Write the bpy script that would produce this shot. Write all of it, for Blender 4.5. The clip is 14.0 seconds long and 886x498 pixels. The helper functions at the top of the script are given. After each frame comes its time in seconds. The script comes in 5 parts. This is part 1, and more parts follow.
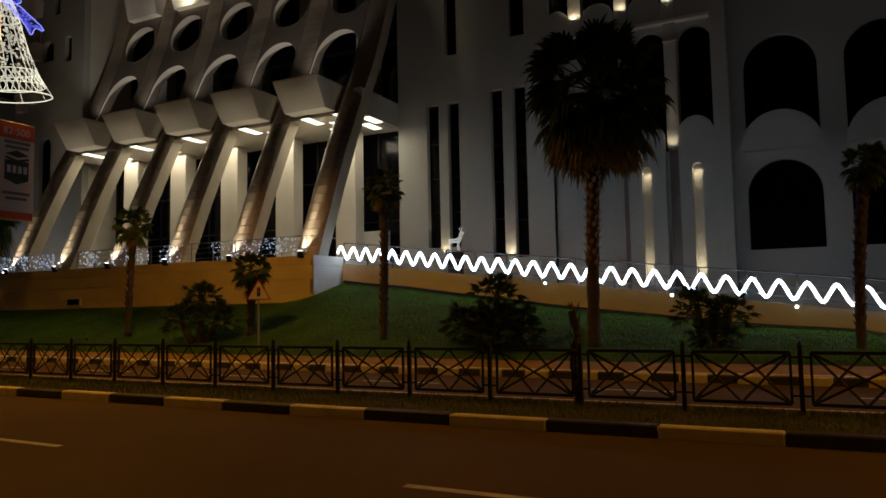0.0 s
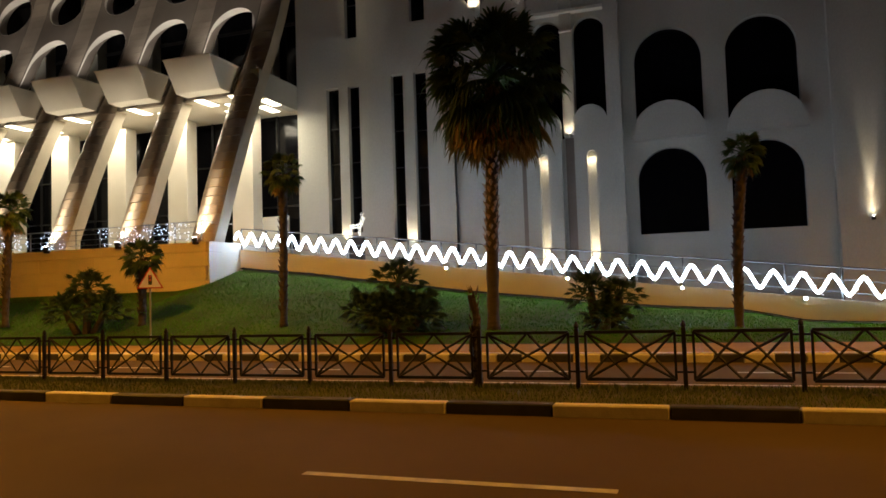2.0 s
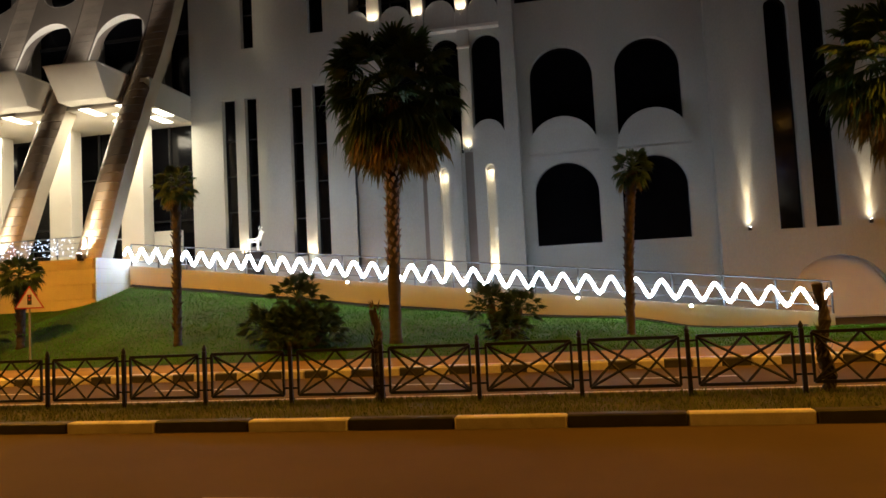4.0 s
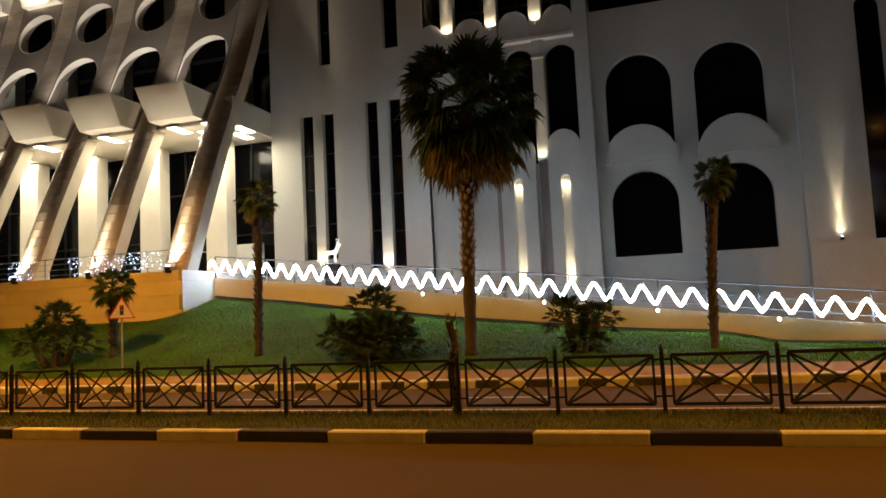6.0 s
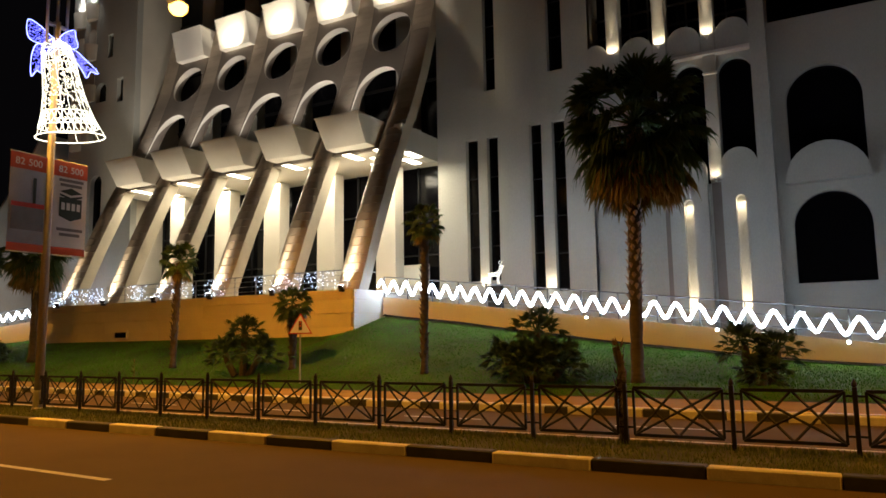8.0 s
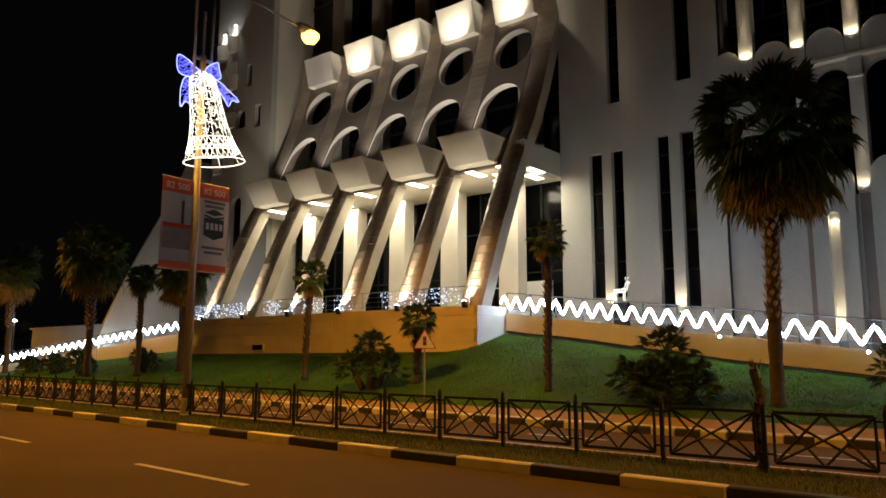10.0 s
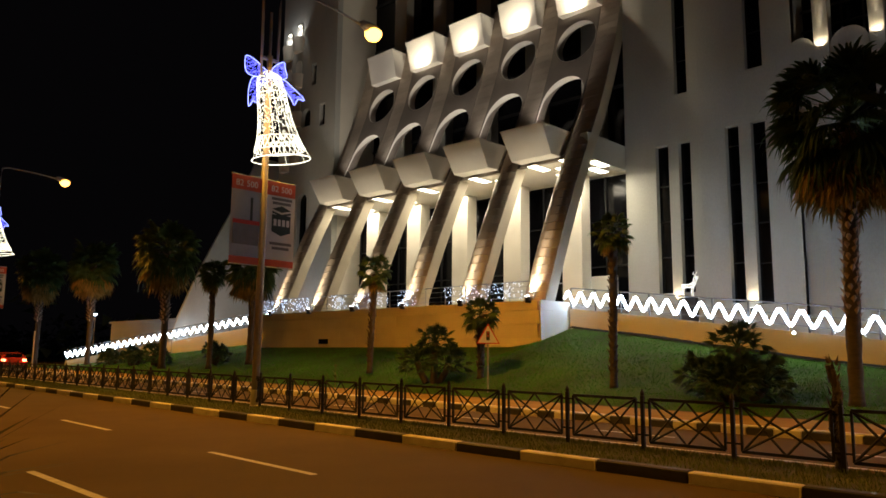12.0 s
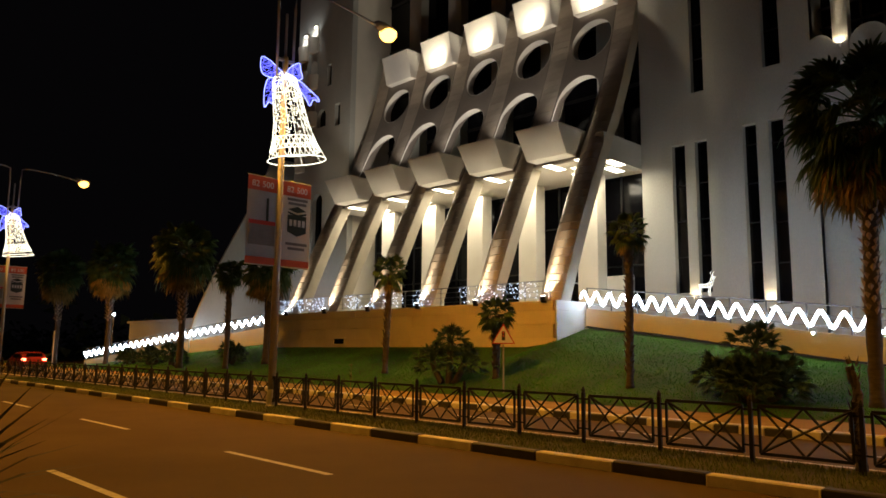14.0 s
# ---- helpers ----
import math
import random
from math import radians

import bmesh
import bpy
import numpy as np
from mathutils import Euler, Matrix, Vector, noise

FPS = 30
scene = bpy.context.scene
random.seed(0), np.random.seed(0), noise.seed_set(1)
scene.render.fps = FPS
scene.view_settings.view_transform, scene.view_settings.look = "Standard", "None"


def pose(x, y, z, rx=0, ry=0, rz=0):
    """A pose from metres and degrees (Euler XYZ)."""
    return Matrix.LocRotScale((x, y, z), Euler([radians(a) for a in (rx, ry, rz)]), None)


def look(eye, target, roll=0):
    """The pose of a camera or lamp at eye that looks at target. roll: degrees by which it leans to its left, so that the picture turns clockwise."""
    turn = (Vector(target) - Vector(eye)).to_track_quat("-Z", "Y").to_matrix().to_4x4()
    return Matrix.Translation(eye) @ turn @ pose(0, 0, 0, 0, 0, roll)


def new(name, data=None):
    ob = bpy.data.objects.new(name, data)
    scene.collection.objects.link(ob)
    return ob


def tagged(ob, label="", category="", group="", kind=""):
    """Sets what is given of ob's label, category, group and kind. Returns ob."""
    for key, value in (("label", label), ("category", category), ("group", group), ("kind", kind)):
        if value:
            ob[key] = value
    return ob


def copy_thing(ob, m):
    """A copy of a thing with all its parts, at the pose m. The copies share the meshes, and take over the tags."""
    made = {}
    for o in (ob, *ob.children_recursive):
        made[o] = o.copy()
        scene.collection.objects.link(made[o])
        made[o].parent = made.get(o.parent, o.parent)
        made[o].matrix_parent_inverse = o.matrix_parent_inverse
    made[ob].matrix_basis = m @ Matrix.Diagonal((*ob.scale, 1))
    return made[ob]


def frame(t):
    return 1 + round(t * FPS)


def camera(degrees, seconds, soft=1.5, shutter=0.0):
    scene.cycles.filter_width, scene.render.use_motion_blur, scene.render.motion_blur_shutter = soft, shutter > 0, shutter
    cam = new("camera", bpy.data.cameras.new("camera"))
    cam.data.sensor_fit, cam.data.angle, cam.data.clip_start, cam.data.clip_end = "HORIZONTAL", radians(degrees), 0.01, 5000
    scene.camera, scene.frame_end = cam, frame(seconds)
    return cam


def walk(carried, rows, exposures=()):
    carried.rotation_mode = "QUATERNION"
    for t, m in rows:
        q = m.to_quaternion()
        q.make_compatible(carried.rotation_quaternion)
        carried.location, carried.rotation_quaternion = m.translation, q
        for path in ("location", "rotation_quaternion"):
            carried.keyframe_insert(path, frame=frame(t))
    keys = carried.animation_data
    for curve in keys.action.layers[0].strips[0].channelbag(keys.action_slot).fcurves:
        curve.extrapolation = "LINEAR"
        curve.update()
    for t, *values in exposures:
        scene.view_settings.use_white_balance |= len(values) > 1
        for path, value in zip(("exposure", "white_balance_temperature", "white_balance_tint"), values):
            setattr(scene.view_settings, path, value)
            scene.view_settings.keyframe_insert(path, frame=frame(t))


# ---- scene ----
cam = camera(62.0, 14.0, soft=1.6)
PATH = [
    (0.0, pose(-0.010, 0.051, 1.681, 94.47, 1.09, 26.44)),
    (0.5, pose(-0.007, 0.040, 1.677, 94.56, 1.19, 27.57)),
    (1.0, pose(-0.017, 0.042, 1.683, 94.10, 0.93, 26.41)),
    (1.5, pose(0.004, 0.059, 1.676, 93.83, 1.14, 24.07)),
    (2.0, pose(0.020, 0.059, 1.673, 93.16, 1.88, 18.88)),
    (2.5, pose(0.052, -0.000, 1.632, 93.57, 2.09, 14.88)),
    (2.7, pose(0.054, 0.018, 1.637, 93.55, 2.27, 13.34)),
    (4.8, pose(0.017, 0.085, 1.716, 93.93, 2.99, 11.20)),
    (5.0, pose(0.010, 0.105, 1.696, 94.02, 2.83, 11.88)),
    (5.5, pose(-0.008, 0.102, 1.697, 94.34, 2.76, 14.25)),
    (6.0, pose(-0.013, 0.094, 1.714, 94.98, 2.74, 17.05)),
    (6.5, pose(-0.009, 0.077, 1.717, 96.50, 1.91, 19.19)),
    (7.0, pose(-0.015, 0.046, 1.710, 97.21, 1.31, 22.77)),
    (7.5, pose(-0.024, 0.025, 1.718, 97.03, 1.01, 25.88)),
    (8.0, pose(-0.035, 0.001, 1.720, 97.08, 0.94, 29.45)),
    (8.2, pose(-0.031, -0.002, 1.731, 97.24, 0.87, 30.90)),
    (10.3, pose(-0.031, -0.021, 1.725, 98.71, -0.32, 39.73)),
    (10.5, pose(-0.039, -0.030, 1.719, 98.96, -0.47, 40.26)),
    (11.0, pose(-0.034, -0.035, 1.708, 98.70, -0.42, 41.94)),
    (11.5, pose(-0.041, -0.032, 1.722, 97.78, -0.56, 43.33)),
    (12.0, pose(-0.030, -0.032, 1.701, 98.02, -0.51, 43.75)),
    (12.5, pose(-0.035, -0.043, 1.701, 97.35, -0.50, 44.25)),
    (13.0, pose(-0.031, -0.025, 1.710, 97.84, -0.42, 45.06)),
    (13.5, pose(-0.033, -0.026, 1.717, 97.90, -0.40, 44.86)),
    (14.0, pose(-0.036, -0.025, 1.711, 97.99, -0.58, 44.93)),
]
EXPOSURES = [
    (0.0, -1.7, 5700, 10), (0.25, -1.0, 5700, 10), (0.5, -0.6, 5700, 10), (1.0, -0.35, 5700, 10), (1.5, -0.2, 5700, 10), (2.0, -0.12, 5700, 10), (2.5, 0.0, 5700, 10), (5.0, 0.25, 5700, 10), (6.2, 0.25, 5700, 10), (7.0, 0.1, 5700, 10), (8.0, 0.12, 5700, 10), (10.5, -0.2, 5700, 10), (14.0, -0.2, 5700, 10),
]
walk(cam, PATH, EXPOSURES)

# ---------------------------------------------------------------- night sky
world = bpy.data.worlds.new("night_sky")
scene.world = world
world.use_nodes = True
world.node_tree.nodes["Background"].inputs[0].default_value = (0.6, 0.48, 0.5, 1)
world.node_tree.nodes["Background"].inputs[1].default_value = 0.003

SODIUM = (1.0, 0.385, 0.014)
WARM = (1.0, 0.74, 0.42)
CREAM = (1.0, 0.80, 0.50)
COOL = (0.86, 0.94, 1.0)


def spot(name, eye, target, watts, colour, angle=90, blend=0.6, radius=0.12):
    d = bpy.data.lights.new(name, "SPOT")
    d.energy, d.color, d.spot_size, d.spot_blend, d.shadow_soft_size = watts, colour, radians(angle), blend, radius
    ob = new(name, d)
    ob.matrix_world = look(eye, target)
    return ob


def area(name, eye, target, watts, colour, sx, sy):
    d = bpy.data.lights.new(name, "AREA")
    d.shape, d.size, d.size_y, d.energy, d.color = "RECTANGLE", sx, sy, watts, colour
    ob = new(name, d)
    ob.matrix_world = look(eye, target)
    return ob


def bend(x):
    """How far the street swings away towards its far end."""
    u = -3 - x
    return 0.04 * (u + math.sqrt(u * u + 16)) / 2 - 0.04


POLE_X = (-84.4, -51.6, -18.8, 14.0)


def pole_y(x):
    return 11.2 + bend(x)


for px in POLE_X:
    for side in (-1, 1):
        ly = pole_y(px) + 4.1 * side
        spot("street_lamp_light", (px, ly, 11.95), (px, ly + 0.6 * side, 0), 5000, SODIUM, 152, 0.4, 0.18)

COLS = [-42.85 + 4.27 * k for k in range(6)]          # west edge of each leaning column
COL_W = 1.28
BAYS = [c + COL_W + 1.495 for c in COLS[:5]]          # middle of each bay
X0 = COLS[5] + COL_W                                   # east side of the porch
PROF = ((2.0, 27.48), (3.8, 27.66), (4.2, 27.85), (7.5, 29.24), (10.2, 30.5), (12.55, 31.7), (14.6, 32.8), (16.5, 33.66),
        (19.3, 34.72), (21.4, 35.3), (24.2, 35.95), (34.0, 37.4))
FLOOR_Z = 4.12
CEIL_Z = 11.75


def prof(z):
    """Depth of the leaning front at height z."""
    return float(np.interp(z, [p[0] for p in PROF], [p[1] for p in PROF]))


for c in COLS:
    xm = c + COL_W / 2
    spot("column_uplight", (xm, 27.48, 4.46), (xm, 28.6, 5.85), 2100, CREAM, 60, 0.6, 0.05)
    spot("column_uplight", (xm, 27.48, 4.46), (xm, 30.05, 9.4), 7500, WARM, 14, 0.9, 0.06)
# porch ceiling panels, upper floods, wall washers
for bx in BAYS + [X0 - 0.75]:
    area("porch_panel_light", (bx, 33.2, CEIL_Z - 0.12), (bx, 33.2, 0), 230, CREAM, 1.6, 2.6)
for bx in BAYS:
    spot("box_top_flood", (bx, 31.2, 13.62), (bx - 1.0, 33.4, 18.2), 950, (1.0, 0.83, 0.62), 84, 0.7, 0.08)
for bx in BAYS[1:]:
    spot("upper_flood", (bx + 0.45, 33.9, 21.5), (bx + 0.1, 34.7, 22.7), 460, CREAM, 112, 0.7, 0.1)
for ux, uy, uz, watts in ((-17.4, 35.42, 4.3, 330), (-13.2, 34.32, 3.9, 330), 
                          (7.1, 34.52, 4.15, 190), (12.0, 34.52, 4.15, 190)):
    spot("wall_uplight", (ux, uy - 0.08, uz + 0.03), (ux, uy + 0.1, uz + 6), watts, WARM, 48 if ux > 5 else 80, 0.9, 0.03)
for ux in (7.1, 12.0):
    spot("wall_uplight", (ux, 34.42, 4.18), (ux, 34.72, 8.6), 1500, WARM, 17, 0.9, 0.03)
PIER_LAMPS = ((-5.22, 34.45, 8.74), (-9.63, 34.35, 15.4), (-7.4, 34.35, 15.4), (-5.22, 34.35, 15.4))
for ux, uy, uz in PIER_LAMPS:
    k = 1.0 if uz > 10 else 0.6
    spot("pier_wash", (ux, uy - 0.2, uz + 0.03), (ux, uy, uz + 0.7), 70 * k, WARM, 120, 0.7, 0.04)
    spot("pier_wash", (ux, uy - 0.2, uz + 0.03), (ux, uy, uz + 3.0), 520 * k, WARM, 18, 0.9, 0.04)
for ux in (7.1, 12.0):
    spot("wall_uplight", (ux, 34.44, 4.2), (ux, 34.6, 4.75), 26, WARM, 100, 0.9, 0.03)
for ux in (-6.45, -4.225):
    spot("slot_downlight", (ux, 34.36, 7.84), (ux, 34.55, 5.0), 85, WARM, 120, 0.8, 0.03)
    spot("slot_uplight", (ux, 34.3, 2.2), (ux, 34.62, 6.4), 900, WARM, 50, 0.8, 0.03)


# ---------------------------------------------------------------- materials
def surface(name, c1, c2=None, rough=0.7, metal=0.0, scale=3.0, fine=40.0, bump=0.15, depth=0.02, stretch=(1, 1, 1), spec=0.5,
            by_object=0.0, by_island=0.0):
    m = bpy.data.materials.new(name)
    m.use_nodes = True
    nt = m.node_tree
    b = nt.nodes["Principled BSDF"]
    c2 = c2 or tuple(x * 0.72 for x in c1)
    geo = nt.nodes.new("ShaderNodeNewGeometry")
    mp = nt.nodes.new("ShaderNodeMapping")
    mp.inputs["Scale"].default_value = stretch
    nt.links.new(geo.outputs["Position"], mp.inputs["Vector"])
    big = nt.nodes.new("ShaderNodeTexNoise")
    big.inputs["Scale"].default_value, big.inputs["Detail"].default_value = scale, 5
    small = nt.nodes.new("ShaderNodeTexNoise")
    small.inputs["Scale"].default_value, small.inputs["Detail"].default_value = fine, 4
    for n in (big, small):
        nt.links.new(mp.outputs[0], n.inputs["Vector"])
    add = nt.nodes.new("ShaderNodeMath")
    add.operation = "MULTIPLY_ADD"
    nt.links.new(small.outputs["Fac"], add.inputs[0])
    add.inputs[1].default_value = 0.5
    nt.links.new(big.outputs["Fac"], add.inputs[2])
    ramp = nt.nodes.new("ShaderNodeMapRange")
    ramp.inputs["From Min"].default_value, ramp.inputs["From Max"].default_value = 0.5, 1.0
    last = add.outputs[0]
    if by_object or by_island:
        rnd = nt.nodes.new("ShaderNodeMath")
        rnd.operation = "MULTIPLY_ADD"
        if by_object:
            info = nt.nodes.new("ShaderNodeObjectInfo")
            nt.links.new(info.outputs["Random"], rnd.inputs[0])
        else:
            nt.links.new(geo.outputs["Random Per Island"], rnd.inputs[0])
        rnd.inputs[1].default_value = by_object or by_island
        nt.links.new(last, rnd.inputs[2])
        last = rnd.outputs[0]
    nt.links.new(last, ramp.inputs["Value"])
    mix = nt.nodes.new("ShaderNodeMix")
    mix.data_type = "RGBA"
    nt.links.new(ramp.outputs[0], mix.inputs["Factor"])
    mix.inputs["A"].default_value, mix.inputs["B"].default_value = (*c2, 1), (*c1, 1)
    nt.links.new(mix.outputs["Result"], b.inputs["Base Color"])
    rr = nt.nodes.new("ShaderNodeMapRange")
    rr.inputs["To Min"].default_value, rr.inputs["To Max"].default_value = max(0.03, rough - 0.12), min(1.0, rough + 0.1)
    nt.links.new(small.outputs["Fac"], rr.inputs["Value"])
    nt.links.new(rr.outputs[0], b.inputs["Roughness"])
    b.inputs["Metallic"].default_value = metal
    b.inputs["Specular IOR Level"].default_value = spec
    if bump:
        bp = nt.nodes.new("ShaderNodeBump")
        bp.inputs["Strength"].default_value, bp.inputs["Distance"].default_value = bump, depth
        nt.links.new(add.outputs[0], bp.inputs["Height"])
        nt.links.new(bp.outputs[0], b.inputs["Normal"])
    return m


def glow(name, colour, strength):
    m = bpy.data.materials.new(name)
    m.use_nodes = True
    nt = m.node_tree
    nt.nodes.remove(nt.nodes["Principled BSDF"])
    e = nt.nodes.new("ShaderNodeEmission")
    e.inputs[0].default_value, e.inputs[1].default_value = (*colour, 1), strength
    nt.links.new(e.outputs[0], nt.nodes["Material Output"].inputs[0])
    return m


ASPHALT = surface("asphalt", (0.135, 0.094, 0.036), (0.09, 0.062, 0.024), 0.85, scale=0.35, fine=60, bump=0.35, depth=0.006, spec=0.08)
PAINT = surface("road_paint", (0.75, 0.72, 0.62), (0.42, 0.39, 0.33), 0.6, scale=6, fine=60, bump=0.1, depth=0.003)
KERB_PALE = surface("kerb_pale_paint", (0.84, 0.80, 0.72), (0.58, 0.54, 0.46), 0.7, scale=4, fine=45, by_object=0.12)
KERB_DARK = surface("kerb_dark_paint", (0.06, 0.059, 0.06), (0.028, 0.028, 0.029), 0.6, scale=4, fine=45, by_object=0.12)
PAVING = surface("tan_paving", (0.38, 0.245, 0.04), (0.27, 0.175, 0.03), 0.85, scale=1.2, fine=30, spec=0.08)
SOIL = surface("lawn_soil", (0.065, 0.15, 0.015), (0.035, 0.055, 0.01), 0.95, scale=0.45, fine=14, bump=0.6, depth=0.05, spec=0.04)
BLADE = surface("grass_blade", (0.095, 0.29, 0.025), (0.035, 0.08, 0.012), 0.9, scale=0.6, fine=6, bump=0, by_island=0.3, spec=0.04)
VERGE = surface("verge_grass", (0.16, 0.19, 0.05), (0.085, 0.10, 0.028), 0.9, scale=1.4, fine=8, bump=0, by_island=0.3, spec=0.04)
DRYSOIL = surface("median_soil", (0.12, 0.115, 0.05), (0.06, 0.065, 0.025), 0.95, scale=1.5, fine=14, bump=0.6, depth=0.04, spec=0.05)
DARKEDGE = surface("near_black_edge", (0.02, 0.016, 0.012), (0.012, 0.01, 0.008), 0.95, scale=2, fine=20, spec=0.05)
# driveway made pale to bounce rope light onto the lower facade
BOUNCEPAVE = surface("bounce_driveway_paving", (0.52, 0.5, 0.45), (0.4, 0.385, 0.35), 0.8, scale=1.0, fine=25, spec=0.15)
STUCCO = surface("grey_white_render", (0.49, 0.49, 0.44), (0.36, 0.36, 0.325), 0.85, scale=0.28, fine=18, bump=0.12, depth=0.01,
                 stretch=(1, 1, 0.45))
CREAMWALL = surface("cream_render", (0.72, 0.68, 0.58), (0.62, 0.58, 0.49), 0.8, scale=0.5, fine=20, bump=0.1, depth=0.008)
CLAD = surface("bronze_brown_cladding", (0.21, 0.18, 0.152), (0.16, 0.136, 0.116), 0.5, metal=0.1, scale=0.8, fine=16, bump=0.1,
               depth=0.008, by_object=0.06)
COLCLAD = surface("bronze_column_cladding", (0.47, 0.405, 0.33), (0.33, 0.28, 0.225), 0.38, metal=0.3, scale=0.8, fine=16, bump=0.1,
                  depth=0.008, by_object=0.3)
COLSIDE = surface("tan_column_side", (0.52, 0.465, 0.36), (0.42, 0.375, 0.29), 0.7, scale=0.8, fine=18, bump=0.1, depth=0.008)
BOXWHITE = surface("white_box_panel", (0.74, 0.71, 0.65), (0.65, 0.62, 0.56), 0.7, scale=0.6, fine=20, bump=0.08, depth=0.006)
STONE = surface("terrace_stone", (0.80, 0.70, 0.54), (0.62, 0.52, 0.39), 0.75, scale=0.6, fine=16, bump=0.2, depth=0.012,
                by_object=0.25)
GLASS = surface("dark_glass", (0.005, 0.005, 0.006), (0.003, 0.003, 0.004), 0.12, scale=0.4, fine=3, bump=0.02, depth=0.01, spec=0.2)
FRAME = surface("dark_window_frame", (0.005, 0.005, 0.005), None, 0.6)
IRON = surface("black_iron", (0.018, 0.017, 0.017), (0.03, 0.024, 0.02), 0.6, metal=0.2, scale=8, fine=60, bump=0.2, depth=0.002, spec=0.25)
STEEL = surface("brushed_steel", (0.55, 0.55, 0.55), None, 0.3, metal=1.0, scale=4)
GALV = surface("galvanised_pole", (0.44, 0.435, 0.42), (0.29, 0.285, 0.27), 0.5, metal=0.15, scale=2, fine=30, stretch=(1, 1, 0.3))
TRUNK = surface("palm_trunk", (0.085, 0.068, 0.058), (0.04, 0.032, 0.027), 0.9, scale=4, fine=22, bump=0.6, depth=0.03, stretch=(1, 1, 3))
BOOT = surface("leaf_base", (0.36, 0.29, 0.245), (0.10, 0.08, 0.065), 0.85, scale=5, fine=25, by_island=0.3)
HUSK_DARK = surface("dark_fibre", (0.085, 0.06, 0.045), (0.035, 0.026, 0.02), 0.9, scale=5, fine=25, by_island=0.3)
LEAF = surface("palm_leaf", (0.06, 0.105, 0.034), (0.026, 0.05, 0.016), 0.6, scale=1.5, fine=12, bump=0, by_island=0.35, spec=0.2)
DEAD = surface("dead_palm_leaf", (0.27, 0.19, 0.06), (0.08, 0.075, 0.024), 0.9, scale=1.2, fine=10, bump=0, by_island=0.4, spec=0.1)
FROND = surface("dark_frond", (0.03, 0.028, 0.015), (0.016, 0.016, 0.009), 0.6, scale=3, bump=0, by_island=0.3, spec=0.15)
SHRUB = surface("shrub_leaf", (0.058, 0.10, 0.07), (0.03, 0.055, 0.04), 0.7, scale=2, fine=12, bump=0, by_island=0.35, spec=0.06)
SIGNWHITE = surface("sign_white", (0.78, 0.77, 0.74), (0.68, 0.67, 0.64), 0.4, bump=0)
SIGNRED = surface("sign_red", (0.55, 0.05, 0.03), (0.42, 0.04, 0.025), 0.4, bump=0)
SIGNBLACK = surface("sign_black", (0.02, 0.02, 0.02), None, 0.5, bump=0)
BANNER_RED = surface("banner_red", (0.62, 0.10, 0.04), (0.48, 0.08, 0.03), 0.6, bump=0.1)
BANNER_PALE = surface("banner_pale", (0.80, 0.79, 0.77), (0.64, 0.63, 0.61), 0.6, scale=1.5, bump=0.1)
BANNER_BLUE = surface("banner_blue_grey", (0.42, 0.46, 0.52), (0.30, 0.33, 0.38), 0.6, scale=1.5, bump=0.1)
BANNER_DARK = surface("banner_dark_green", (0.04, 0.06, 0.05), None, 0.6, bump=0)
BANNER_GREY = surface("banner_grey_ink", (0.22, 0.22, 0.22), None, 0.6, bump=0)
CARPAINT = surface("red_car_paint", (0.30, 0.035, 0.02), (0.24, 0.03, 0.018), 0.22, metal=0.3, bump=0)
RUBBER = surface("tyre_rubber", (0.02, 0.02, 0.02), None, 0.8)
RAIL = surface("dull_grey_rail", (0.10, 0.10, 0.10), None, 0.6, metal=0.3)
WAVE = glow("led_rope_glow", COOL, 25.0)
PANEL = glow("ceiling_panel_glow", (1.0, 0.88, 0.62), 9.0)
BULB = glow("sodium_bulb_glow", (1.0, 0.44, 0.055), 10.0)
FLOODGLOW = glow("floodlight_glow", (1.0, 0.88, 0.66), 40.0)
ICICLE = glow("fairy_light_glow", (0.75, 0.85, 1.0), 4.0)
BELLGLOW = glow("warm_fairy_glow", (1.0, 0.87, 0.58), 4.2)
BLUEGLOW = glow("blue_fairy_glow", (0.16, 0.15, 1.0), 3.2)
RIBBONGLOW = glow("pale_blue_fairy_glow", (0.33, 0.35, 1.0), 4.0)
LAMPBOX = glow("wall_lamp_glow", (1.0, 0.84, 0.58), 7.0)
DEERGLOW = glow("deer_fairy_glow", (1.0, 0.93, 0.75), 2.6)
TAIL = glow("tail_light_glow", (1.0, 0.09, 0.03), 30.0)
GREENGLOW = glow("green_signal_glow", (0.05, 1.0, 0.45), 6.0)
FARLAMP = glow("far_lamp_glow", (0.85, 0.95, 1.0), 25.0)


# ---------------------------------------------------------------- mesh helpers
def link(name, bm, material, parent=None, label="", smooth=False):
    me = bpy.data.meshes.new(name)
    bmesh.ops.recalc_face_normals(bm, faces=bm.faces[:])
    bm.to_mesh(me)
    bm.free()
    if smooth:
        for p in me.polygons:
            p.use_smooth = True
    me.materials.append(material)
    ob = new(name, me)
    if parent:
        ob.parent = parent
    if label:
        ob["label"] = label
    return ob


def part(name, bm, material, parent, label="", smooth=False):
    return link(name, bm, material, parent, label, smooth)


def thing(name, at, label, category, group="", kind=""):
    ob = new(name)
    ob.location = at
    ob.empty_display_size = 0.1
    return tagged(ob, label, category, group, kind)


